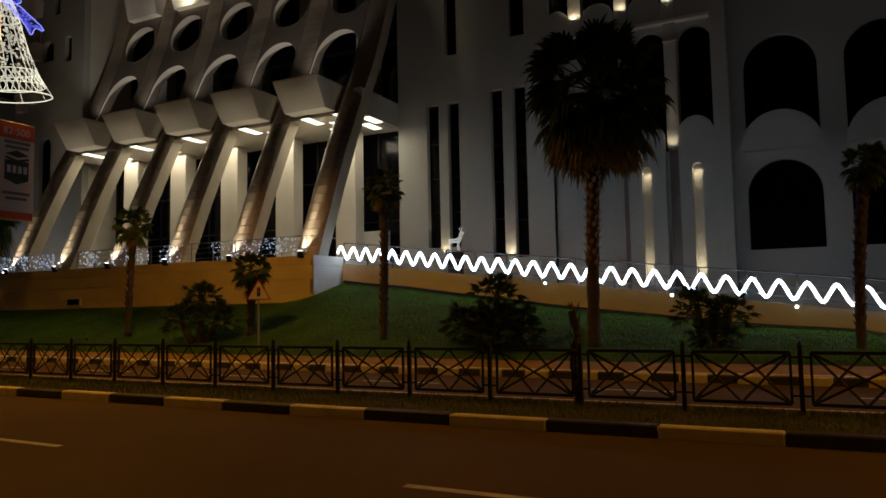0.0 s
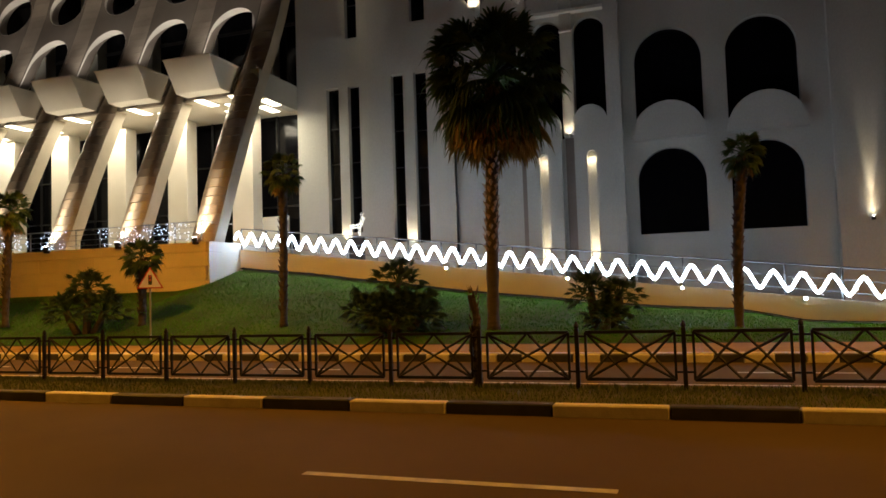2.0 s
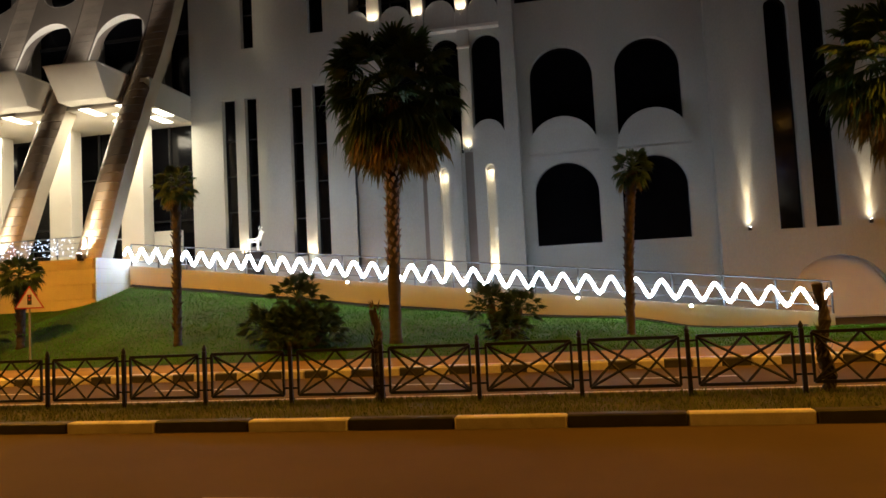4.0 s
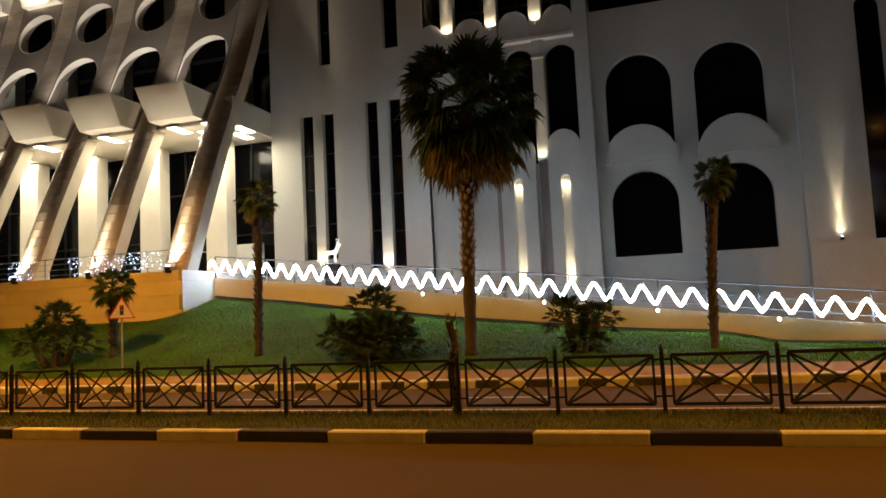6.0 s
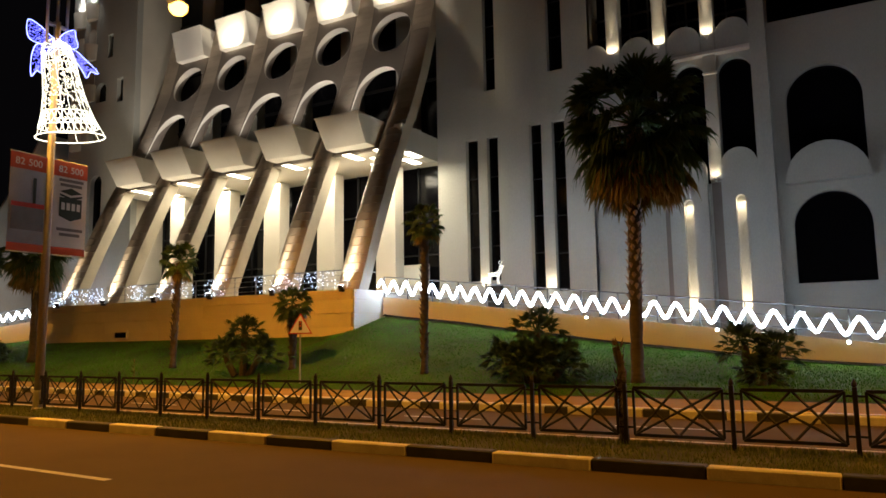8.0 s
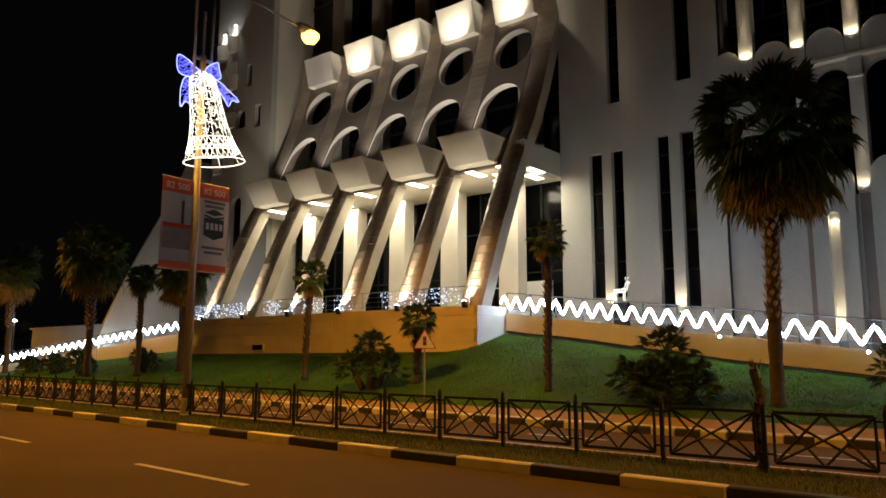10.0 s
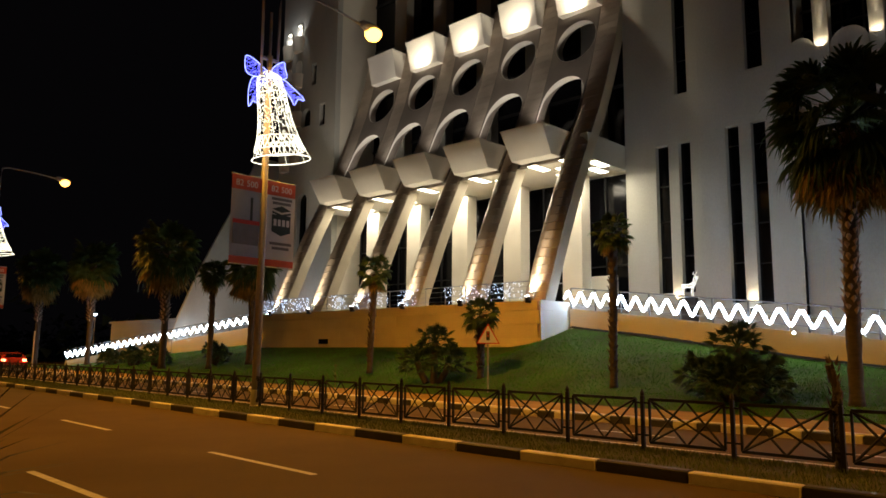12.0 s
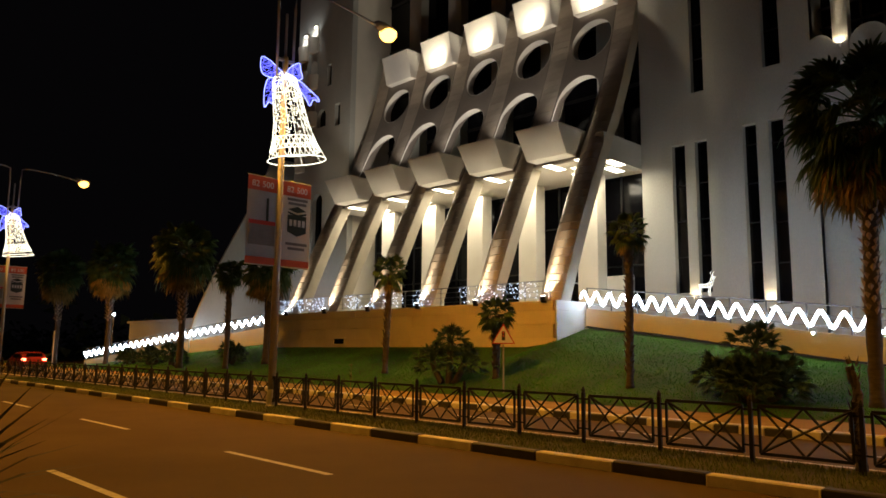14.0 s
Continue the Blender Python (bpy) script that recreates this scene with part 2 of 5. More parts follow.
def block(x0, x1, y0, y1, z0, z1, bm=None, bevel=0.0):
    own = bm is None
    bm = bm or bmesh.new()
    v = [bm.verts.new(p) for p in ((x0, y0, z0), (x1, y0, z0), (x1, y1, z0), (x0, y1, z0), (x0, y0, z1), (x1, y0, z1), (x1, y1, z1), (x0, y1, z1))]
    for f in ((0, 3, 2, 1), (4, 5, 6, 7), (0, 1, 5, 4), (1, 2, 6, 5), (2, 3, 7, 6), (3, 0, 4, 7)):
        bm.faces.new([v[i] for i in f])
    if bevel and own:
        bmesh.ops.bevel(bm, geom=bm.edges[:], offset=bevel, segments=1, affect="EDGES")
    return bm


def tube(points, r, bm=None, sides=6, taper=None):
    """A round bar along points; taper gives a radius for each point."""
    bm = bm or bmesh.new()
    rings = []
    n = len(points)
    for i, p in enumerate(points):
        p = Vector(p)
        a, b = Vector(points[max(0, i - 1)]), Vector(points[min(n - 1, i + 1)])
        d = (b - a).normalized()
        u = d.cross(Vector((0, 0, 1)))
        if u.length < 0.05:
            u = d.cross(Vector((0, 1, 0)))
        u.normalize()
        w = d.cross(u)
        rad = taper[i] if taper else r
        rings.append([bm.verts.new(p + rad * (math.cos(2 * math.pi * k / sides) * u + math.sin(2 * math.pi * k / sides) * w)) for k in range(sides)])
    for a, b in zip(rings, rings[1:]):
        for k in range(sides):
            bm.faces.new((a[k], a[(k + 1) % sides], b[(k + 1) % sides], b[k]))
    bm.faces.new(rings[0][::-1])
    bm.faces.new(rings[-1])
    return bm


def turned(profile, sides=16, centre=(0, 0), bm=None):
    """A turned body from (radius, height) pairs."""
    bm = bm or bmesh.new()
    rings = [[bm.verts.new((centre[0] + r * math.cos(2 * math.pi * k / sides), centre[1] + r * math.sin(2 * math.pi * k / sides), z))
              for k in range(sides)] for r, z in profile]
    for a, b in zip(rings, rings[1:]):
        for k in range(sides):
            bm.faces.new((a[k], a[(k + 1) % sides], b[(k + 1) % sides], b[k]))
    bm.faces.new(rings[0][::-1])
    bm.faces.new(rings[-1])
    return bm


def arch_top(x, x0, x1, top):
    """Height of a round arch over x0..x1 whose crown is at top."""
    r = (x1 - x0) / 2
    u = min(1.0, abs(x - (x0 + x1) / 2) / r)
    return top - r + r * math.sqrt(max(0.0, 1 - u * u))


def pierced(x0, x1, z0, z1, y, thick, holes):
    """An upright wall facing the street with openings (x0, x1, z0, z1, arched) cut right through it."""
    bm = bmesh.new()

    def quad(a, b, c, d):
        bm.faces.new([bm.verts.new((p[0], y, p[1])) for p in (a, b, c, d)])

    edges = sorted({x0, x1, *[h[0] for h in holes], *[h[1] for h in holes]})
    for a, b in zip(edges, edges[1:]):
        mid = (a + b) / 2
        stack = sorted((h for h in holes if h[0] < mid < h[1]), key=lambda h: h[2])
        cuts = 1
        if any(h[4] for h in stack):
            cuts = 18
        xs = [(a + b) / 2 - (b - a) / 2 * math.cos(math.pi * i / cuts) for i in range(cuts + 1)]
        for u, v in zip(xs, xs[1:]):
            low_u = low_v = z0
            for h in stack:
                quad((u, low_u), (v, low_v), (v, h[2]), (u, h[2]))
                low_u = arch_top(u, h[0], h[1], h[3]) if h[4] else h[3]
                low_v = arch_top(v, h[0], h[1], h[3]) if h[4] else h[3]
            quad((u, low_u), (v, low_v), (v, z1), (u, z1))
    bmesh.ops.remove_doubles(bm, verts=bm.verts[:], dist=0.002)
    out = bmesh.ops.extrude_face_region(bm, geom=bm.faces[:])
    for e in out["geom"]:
        if isinstance(e, bmesh.types.BMVert):
            e.co.y += thick
    return bm


def slab(poly, y0, y1):
    """A flat body with the outline poly of (x, z), from depth y0 to y1."""
    bm = bmesh.new()
    a = [bm.verts.new((x, y0, z)) for x, z in poly]
    b = [bm.verts.new((x, y1, z)) for x, z in poly]
    bm.faces.new(a)
    bm.faces.new(b[::-1])
    n = len(poly)
    for i in range(n):
        bm.faces.new((a[i], b[i], b[(i + 1) % n], a[(i + 1) % n]))
    return bm


def domed(x0, x1, z0, top, n=16):
    """Outline of a panel with a round head."""
    return [(x0, z0), (x1, z0)] + [((x0 + x1) / 2 + (x1 - x0) / 2 * math.cos(math.pi * i / n),
                                    top - (x1 - x0) / 2 + (x1 - x0) / 2 * math.sin(math.pi * i / n)) for i in range(n + 1)]


# ---------------------------------------------------------------- ground, street, lawn
XL, XR = -110.0, 40.0


def strip(name, y0, y1, z, material, label, xs=None, swing=True, thick=0.0):
    bm = bmesh.new()
    xs = xs or [XL + (XR - XL) * i / 75 for i in range(76)]
    rows = []
    for x in xs:
        b = bend(x) if swing else 0
        rows.append((bm.verts.new((x, y0 + b, z)), bm.verts.new((x, y1 + b, z))))
    for a, c in zip(rows, rows[1:]):
        bm.faces.new((a[0], c[0], c[1], a[1]))
    if thick:
        out = bmesh.ops.extrude_face_region(bm, geom=bm.faces[:])
        for e in out["geom"]:
            if isinstance(e, bmesh.types.BMVert):
                e.co.z -= thick
    return tagged(link(name, bm, material), label, kind="structure")


def back_y(x):
    """Where the lawn meets the walls behind it."""
    if x > -20.1:
        return 29.7 - (min(x, 9.0) + 20.1) * 0.1944
    if x > -43.4:
        return 29.7
    return 29.7 + (max(x, -72.0) + 43.4) * 0.1944 * 0.8


def ramp_base(x):
    """Height of the lawn where it meets the wall behind it."""
    if x > -20:
        return float(np.interp(x, (-20, -17.5, -14, -11.5, -9, -6, -4, -0.7, 1.2, 2.5, 3.2, 7.2), (2.98, 2.68, 2.27, 1.97, 1.63, 1.31, 1.1, 0.83, 0.69, 0.45, 0.31, 0.25)))
    if x > -43:
        u = min(1.0, (-20 - x) / 1.5)
        return 2.98 - 0.45 * u
    return max(0.3, 2.53 + (x + 43) * 0.08)


def lawn_z(x, y):
    y0 = 19.2 + bend(x)
    u = min(1.0, max(0.0, (y - y0) / max(1.5, back_y(x) - y0)))
    return 0.17 + (ramp_base(x) - 0.17) * u + 0.03 * math.sin(x * 0.9) * math.sin(y * 0.8) * min(1, u * 4)


def build_ground():
    bm = bmesh.new()
    for s in ((-1500, 1500, -800, 2000),):
        v = [bm.verts.new(p) for p in ((s[0], s[2], -0.06), (s[1], s[2], -0.06), (s[1], s[3], -0.06), (s[0], s[3], -0.06))]
        bm.faces.new(v)
    tagged(link("ground", bm, ASPHALT), "dark flat city ground reaching the horizon", kind="structure")
    strip("road", 0.5, 9.55, 0.0, ASPHALT, "worn asphalt carriageway lit by sodium lamps", thick=0.05)
    strip("road_far", 11.45, 16.28, 0.0, ASPHALT, "asphalt carriageway beyond the iron fence", thick=0.05)
    strip("pavement_near", -7.0, 0.5, 0.15, PAVING, "paved footway on the near side of the street", swing=True, thick=0.2)
    strip("pavement_far", 16.5, 19.3, 0.16, PAVING, "tan paved footway below the lawn", thick=0.2)
    strip("median", 9.72, 11.42, 0.13, DRYSOIL, "grassed strip between the two carriageways", thick=0.18)
    # lawn
    bm = bmesh.new()
    nx, ny = 120, 26
    g = []
    for i in range(nx + 1):
        x = -100 + 130 * i / nx
        g.append([])
        for j in range(ny + 1):
            y = 19.25 + bend(x) + (back_y(x) + 0.25 - 19.25 - bend(x)) * j / ny
            g[-1].append(bm.verts.new((x, y, lawn_z(x, y))))
    for i in range(nx):
        for j in range(ny):
            bm.faces.new((g[i][j], g[i + 1][j], g[i + 1][j + 1], g[i][j + 1]))
    tagged(link("lawn", bm, SOIL, smooth=True), "sloping green lawn rising to the building", kind="structure")


build_ground()


def blades(name, count, place, height, width, material, label, seed):
    rng = random.Random(seed)
    verts, faces = [], []
    for _ in range(count):
        x, y, z = place(rng)
        a = rng.uniform(0, math.pi)
        h = height * rng.uniform(0.5, 1.3)
        dx, dy = math.cos(a) * width, math.sin(a) * width
        lx, ly = rng.uniform(-0.6, 0.6) * h, rng.uniform(-0.6, 0.6) * h
        k = len(verts)
        verts += [(x - dx, y - dy, z - 0.01), (x + dx, y + dy, z - 0.01), (x + lx, y + ly, z + h)]
        faces.append((k, k + 1, k + 2))
    me = bpy.data.meshes.new(name)
    me.from_pydata(verts, [], faces)
    me.materials.append(material)
    return tagged(new(name, me), label, "grass", kind="stuff")


def lawn_place(rng):
    x = rng.uniform(-60, 14)
    y = 19.3 + bend(x) + (back_y(x) - 19.35 - bend(x)) * rng.random()
    if -44 < x < -20 and y > 27.4:
        y = rng.uniform(20.5, 27.4)
    return x, y, lawn_z(x, y)


def verge_place(rng):
    x = rng.uniform(-45, 10)
    return x, bend(x) + (rng.uniform(9.78, 11.4) if rng.random() < 0.7 else rng.uniform(11.1, 11.5)), 0.13


blades("lawn_grass", 110000, lawn_place, 0.05, 0.012, BLADE, "short green lawn grass on the slope", 3)
blades("median_grass", 42000, verge_place, 0.07, 0.008, VERGE, "rough dry grass on the median strip", 4)


def kerb(y, material_pair, label, x_from, x_to, phase, h, name, L=1.452):
    """Painted kerb stones, pale and dark in turn."""
    base = thing(name, (0, 0, 0), label, "kerb", kind="structure")
    meshes = []
    for m in material_pair:
        bm = block(0.004, L - 0.004, 0, 0.2, -0.1, h, bevel=0.018)
        me = bpy.data.meshes.new("kerb_stone")
        bm.to_mesh(me)
        bm.free()
        me.materials.append(m)
        meshes.append(me)
    n0, n1 = math.floor((x_from - phase) / L), math.ceil((x_to - phase) / L)
    rng = random.Random(5)
    for n in range(n0, n1):
        x = phase + n * L
        ob = new("kerb_stone", meshes[n % 2])
        turn = math.degrees(math.atan2(bend(x + L) - bend(x), L))
        ob.matrix_world = pose(x, y + bend(x) + rng.uniform(-0.008, 0.008), rng.uniform(-0.008, 0.004), 0, 0, turn)
        ob.parent = base


kerb(9.52, (KERB_PALE, KERB_DARK), "painted kerb of pale and black stones along the median", -75, 16, 1.105, 0.16, "kerb_median")
kerb(16.28, (KERB_DARK, KERB_PALE), "painted kerb of short pale and black stones below the footway", -60, 18, -4.32, 0.17, "kerb_far", 0.578)
# added strip, stands in for the whitish line along the stones' tops
strip("kerb_cap", 16.4, 16.62, 0.182, KERB_PALE, "pale strip added behind the kerb for the bright line along its top", thick=0.1)


def road_marks():
    n = 0
    for y, starts, ln in ((6.2, [-35.0, -27.2, -19.4, -11.75, -3.53, 4.2, 12.0], 3.1), (3.49, [-27.2, -19.4, -11.6, -3.8, 4.0], 3.0)):
        for s in starts:
            bm = bmesh.new()
            a, b = [], []
            for i in range(5):
                x = s + (ln if s < -5 else ln - 0.22) * i / 4
                yy = y + bend(x) * (1.0 if y > 5 else 0.6)
                a.append(bm.verts.new((x, yy - 0.06, 0.005)))
                b.append(bm.verts.new((x, yy + 0.06, 0.005)))
            for i in range(4):
                bm.faces.new((a[i], a[i + 1], b[i + 1], b[i]))
            tagged(link("road_marking", bm, PAINT), "worn white dashed lane marking", kind="structure")
    strip("edge_line", 12.68, 12.8, 0.005, PAINT, "thin white edge line on the far carriageway")
    for s in range(-12, 5):
        xs = [s * 5.0 + 0.6 + i for i in range(3)]
        strip("lane_line", 14.44, 14.55, 0.005, PAINT, "worn white dashed lane marking", xs=xs)


road_marks()


# ---------------------------------------------------------------- iron fence on the median
def fence_panel():
    t = thing("fence_panel", (0, 0, 0), "black iron fence panel with crossed bars on the median", "fence", "fence panels along the median")
    part("post", block(-0.03, 0.03, -0.03, 0.03, 0.1, 1.0, bevel=0.006), IRON, t)
    part("finial", turned([(0.022, 1.0), (0.036, 1.02), (0.032, 1.05), (0.008, 1.1)], 8), IRON, t)
    a, b, lo, hi = 0.13, 1.40, 0.25, 0.94
    for z in (lo, hi):
        part("rail", block(a, b, -0.018, 0.018, z - 0.022, z + 0.022), IRON, t)
    for x in (a, b):
        part("stile", block(x - 0.017, x + 0.017, -0.017, 0.017, lo, hi), IRON, t)
    m = (a + b) / 2
    for i, (p, q) in enumerate((((a, lo), (b, hi)), ((a, hi), (b, lo)), ((m, hi), (a, lo)), ((m, hi), (b, lo)), ((m, lo), (a, hi)), ((m, lo), (b, hi)))):
        yy = -0.012 + 0.005 * i
        part("brace", tube([(p[0], yy, p[1]), (q[0], yy, q[1])], 0.018, sides=4), IRON, t)
    for z in (0.36, 0.88):
        part("bracket", block(0.02, 0.13, -0.012, 0.012, z - 0.014, z + 0.014), IRON, t)
        part("bracket", block(1.40, 1.51, -0.012, 0.012, z - 0.014, z + 0.014), IRON, t)
    return t


first = fence_panel()
P0, PITCH = -1.70, 1.525
for n in range(-48, 9):
    x = P0 + PITCH * n
    turn = math.degrees(math.atan2(bend(x + PITCH) - bend(x), PITCH))
    m = pose(x, 11.17 + bend(x), 0.03, 0, 0, turn)
    if n == -48:
        first.matrix_basis = m
    else:
        copy_thing(first, m)


# ---------------------------------------------------------------- terrace and ramps
def terrace():
    t = thing("terrace", (0, 0, 0), "raised stone terrace with panelled front wall under the columns", "terrace", kind="structure")
    part("floor", block(-43.6, X0 - 0.02, 27.6, 36.9, FLOOR_Z - 0.25, FLOOR_Z), CREAMWALL, t)
    part("core", block(-43.55, X0 - 0.05, 27.75, 36.0, 0.5, FLOOR_Z - 0.26), STONE, t)
    # stone courses of the front wall and of its east side
    rng = random.Random(8)
    zs = (1.75, 2.42, 3.06, 3.70, FLOOR_Z + 0.04)
    for r, (za, zb) in enumerate(zip(zs, zs[1:])):
        x = -43.6
        while x < X0 - 0.4:
            ln = min(2.9 if r % 2 else 3.4, X0 - 0.05 - x)
            if not (r == 0 and -37.5 < x + ln / 2 < -35.7):
                part("stone_panel", block(x + 0.006, x + ln - 0.006, 27.5 + rng.uniform(0, 0.012), 27.74, za + 0.012, zb - 0.012), STONE, t)
            x += ln
        part("stone_panel", block(X0 - 0.045, X0 + 0.002 + 0.002 * (r % 2), 27.502, 31.5, za + 0.006, zb - 0.006), BOXWHITE, t)
    for za, zb in ((0.6, 1.74),):
        part("plinth", block(-43.5, X0 - 0.06, 27.62, 27.74, za, zb), STONE, t)
    part("vent_recess", block(-37.3, -36.2, 27.6, 27.72, 2.0, 2.42), SIGNBLACK, t)


terrace()


def wave_rope(name, a, b, top_a, top_b, pitch, amp, label):
    """A glowing rope light bent into waves along a rail from a to b."""
    a, b = Vector(a), Vector(b)
    ln = (b - a).length
    n = int(ln / pitch * 14)
    pts = []
    for i in range(n + 1):
        u = i / n
        p = a.lerp(b, u)
        z = top_a + (top_b - top_a) * u
        ph = (1 - u) * ln / pitch * 2 * math.pi
        s = math.cos(ph)
        s = 0.62 * (2 / math.pi) * math.asin(0.97 * s) / 0.845 + 0.38 * s
        pts.append((p.x, p.y, z - amp / 2 + amp / 2 * s))
    t = thing(name, (0, 0, 0), label, "rope light")
    part("rope", tube(pts, 0.055, sides=6), WAVE, t, smooth=True)
    # glowing specks added round the rope to give it a soft bloom edge
    rng = random.Random(17)
    verts, faces = [], []
    for p, q in zip(pts, pts[1:]):
        for _ in range(2):
            c = Vector(p).lerp(Vector(q), rng.random())
            a, d = rng.uniform(0, 6.28), 0.045 + 0.075 * rng.random() ** 1.6
            c += Vector((math.cos(a) * d, 0.02 * math.cos(a * 3), math.sin(a) * d))
            r = rng.uniform(0.006, 0.011)
            k = len(verts)
            verts += [(c.x + r, c.y, c.z), (c.x - r, c.y, c.z), (c.x, c.y + r, c.z), (c.x, c.y - r, c.z), (c.x, c.y, c.z + r), (c.x, c.y, c.z - r)]
            faces += [tuple(k + i for i in f) for f in ((0, 2, 4), (2, 1, 4), (1, 3, 4), (3, 0, 4), (2, 0, 5), (1, 2, 5), (3, 1, 5), (0, 3, 5))]
    me = bpy.data.meshes.new("bloom_specks")
    me.from_pydata(verts, [], faces)
    me.materials.append(WAVE)
    bloom_specks = new("bloom_specks", me)
    bloom_specks.parent = t
    bloom_specks["kind"] = "stuff"
    return t


def ramp(name, a, b, za, zb, wall_drop, label):
    """A sloping driveway with its outer wall and a steel railing: a is the high end."""
    t = thing(name, (0, 0, 0), label, "ramp", kind="structure")
    (ax, ay), (bx, by) = a, b
    n = 24
    bm = bmesh.new()
    prev = None
    for i in range(n + 1):
        u = i / n
        x, y, z = ax + (bx - ax) * u, ay + (by - ay) * u, za + (zb - za) * u
        ring = [bm.verts.new(p) for p in ((x, y, z + 0.1), (x, y, z - wall_drop), (x, y + 0.3, z - wall_drop), (x, y + 0.3, z + 0.1))]
        if prev:
            for k in range(4):
                bm.faces.new((prev[k], ring[k], ring[(k + 1) % 4], prev[(k + 1) % 4]))
        else:
            bm.faces.new(ring[::-1])
        prev = ring
    bm.faces.new(prev)
    part("retaining_wall", bm, CREAMWALL, t)
    bm = bmesh.new()
    v = [bm.verts.new(p) for p in ((ax, ay + 0.3, za), (bx, by + 0.3, zb), (bx, by + 4.2, zb), (ax, ay + 4.2, za))]
    bm.faces.new(v)
    out = bmesh.ops.extrude_face_region(bm, geom=bm.faces[:])
    for e in out["geom"]:
        if isinstance(e, bmesh.types.BMVert):
            e.co.z -= 0.3
    part("driveway", bm, BOUNCEPAVE, t)
    r = thing(name + "_railing", (0, 0, 0), "steel railing along the sloping driveway", "railing")
    ln = math.hypot(bx - ax, by - ay)
    k = int(ln / 1.5)
    for i in range(k + 1):
        u = i / k
        x, y, z = ax + (bx - ax) * u, ay + 0.12 + (by - ay) * u, za + (zb - za) * u
        part("post", block(x - 0.025, x + 0.025, y - 0.025, y + 0.025, z + 0.08, z + 1.08), RAIL, r)
    for dz, rad in ((1.08, 0.03), (0.32, 0.018), (0.7, 0.012)):
        part("rail", tube([(ax, ay + 0.12, za + dz), (bx, by + 0.12, zb + dz)], rad), RAIL, r)


def wall_foot_strip():
    """A narrow near-black strip where the lawn meets the ramp wall."""
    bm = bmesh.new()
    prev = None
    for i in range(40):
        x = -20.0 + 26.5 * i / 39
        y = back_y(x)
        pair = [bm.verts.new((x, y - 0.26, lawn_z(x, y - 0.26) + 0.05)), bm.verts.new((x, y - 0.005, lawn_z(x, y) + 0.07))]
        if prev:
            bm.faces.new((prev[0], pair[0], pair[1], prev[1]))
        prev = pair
    tagged(link("dark_edge", bm, DARKEDGE), "narrow dark strip along the foot of the ramp wall", kind="structure")


wall_foot_strip()
RA, RB = (-20.1, 29.7), (7.25, 24.385)
ramp("ramp_east", RA, RB, 3.76, 0.52, 1.1, "sloping driveway wall east of the porch")
wave_rope("rope_light", (RA[0] - 0.35, RA[1] + 0.077, 0), (RB[0] - 0.06, RB[1] + 0.01, 0), 4.70, 1.34, 0.8215, 0.58, "glowing white wave of rope light on the ramp railing")
LA, LB = (-43.4, 29.7), (-71.2, 25.0)
ramp("ramp_west", LA, LB, 3.76, 0.6, 1.1, "sloping driveway wall west of the porch")
wave_rope("rope_light", (LA[0] + 0.15, LA[1] - 0.03, 0), (LB[0], LB[1] - 0.06, 0), 4.66, 1.42, 0.82, 0.46, "glowing white wave of rope light on the west ramp")


def ramp_spots():
    """Small low lamps clipped to the ramp wall."""
    for x in (-11.6, -9.2, -4.3, -0.4, 3.2):
        u = (x - RA[0]) / (RB[0] - RA[0])
        z = 3.76 + (0.52 - 3.76) * u
        t = thing("wall_lamp", (x, 29.7 - (29.7 - RB[1]) * u - 0.1, z), "small white lamp on the ramp wall", "lamp", "lamps on the ramp wall")
        part("housing", block(-0.07, 0.07, -0.02, 0.1, -0.02, 0.1, bevel=0.01), STEEL, t)
        part("lens", turned([(0.05, 0), (0.05, 0.02)], 10), FLOODGLOW, t).matrix_basis = pose(0, -0.02, 0.04, 90, 0, 0)


ramp_spots()


def terrace_railing():
    t = thing("terrace_railing", (0, 0, 0), "steel railing with fairy lights along the terrace edge", "railing")
    x = -43.4
    while x < X0 - 0.2:
        part("post", block(x - 0.022, x + 0.022, 27.58, 27.625, FLOOR_Z, FLOOR_Z + 0.95), STEEL, t)
        x += 1.42
    for z, r in ((FLOOR_Z + 0.95, 0.028), (FLOOR_Z + 0.7, 0.012), (FLOOR_Z + 0.45, 0.012), (FLOOR_Z + 0.2, 0.012)):
        part("rail", tube([(-43.4, 27.6, z), (X0 - 0.2, 27.6, z)], r), STEEL, t)
    part("rail", tube([(X0 - 0.2, 27.6, FLOOR_Z + 0.95), (X0 - 0.2, 29.6, FLOOR_Z + 0.95)], 0.028), STEEL, t)
    # hanging strings of small bulbs
    rng = random.Random(12)
    bm = bmesh.new()
    for i in range(640):
        x = rng.uniform(-43.3, X0 - 0.3)
        if math.sin(x * 1.9) + math.sin(x * 0.73) < -0.55:
            continue
        p = (x, 27.55 + rng.uniform(-0.03, 0.03), FLOOR_Z + 0.92 - 0.8 * rng.random() ** 1.2)
        r = rng.choice((0.018, 0.024, 0.032))
        vs = [bm.verts.new((p[0] + d[0] * r, p[1] + d[1] * r, p[2] + d[2] * r)) for d in
              ((1, 0, 0), (-1, 0, 0), (0, 1, 0), (0, -1, 0), (0, 0, 1), (0, 0, -1))]
        for f in ((0, 2, 4), (2, 1, 4), (1, 3, 4), (3, 0, 4), (2, 0, 5), (1, 2, 5), (3, 1, 5), (0, 3, 5)):
            bm.faces.new([vs[k] for k in f])
    tagged(link("fairy_lights", bm, ICICLE), "hanging cool white fairy lights on the terrace railing", "fairy lights", kind="stuff")


terrace_railing()


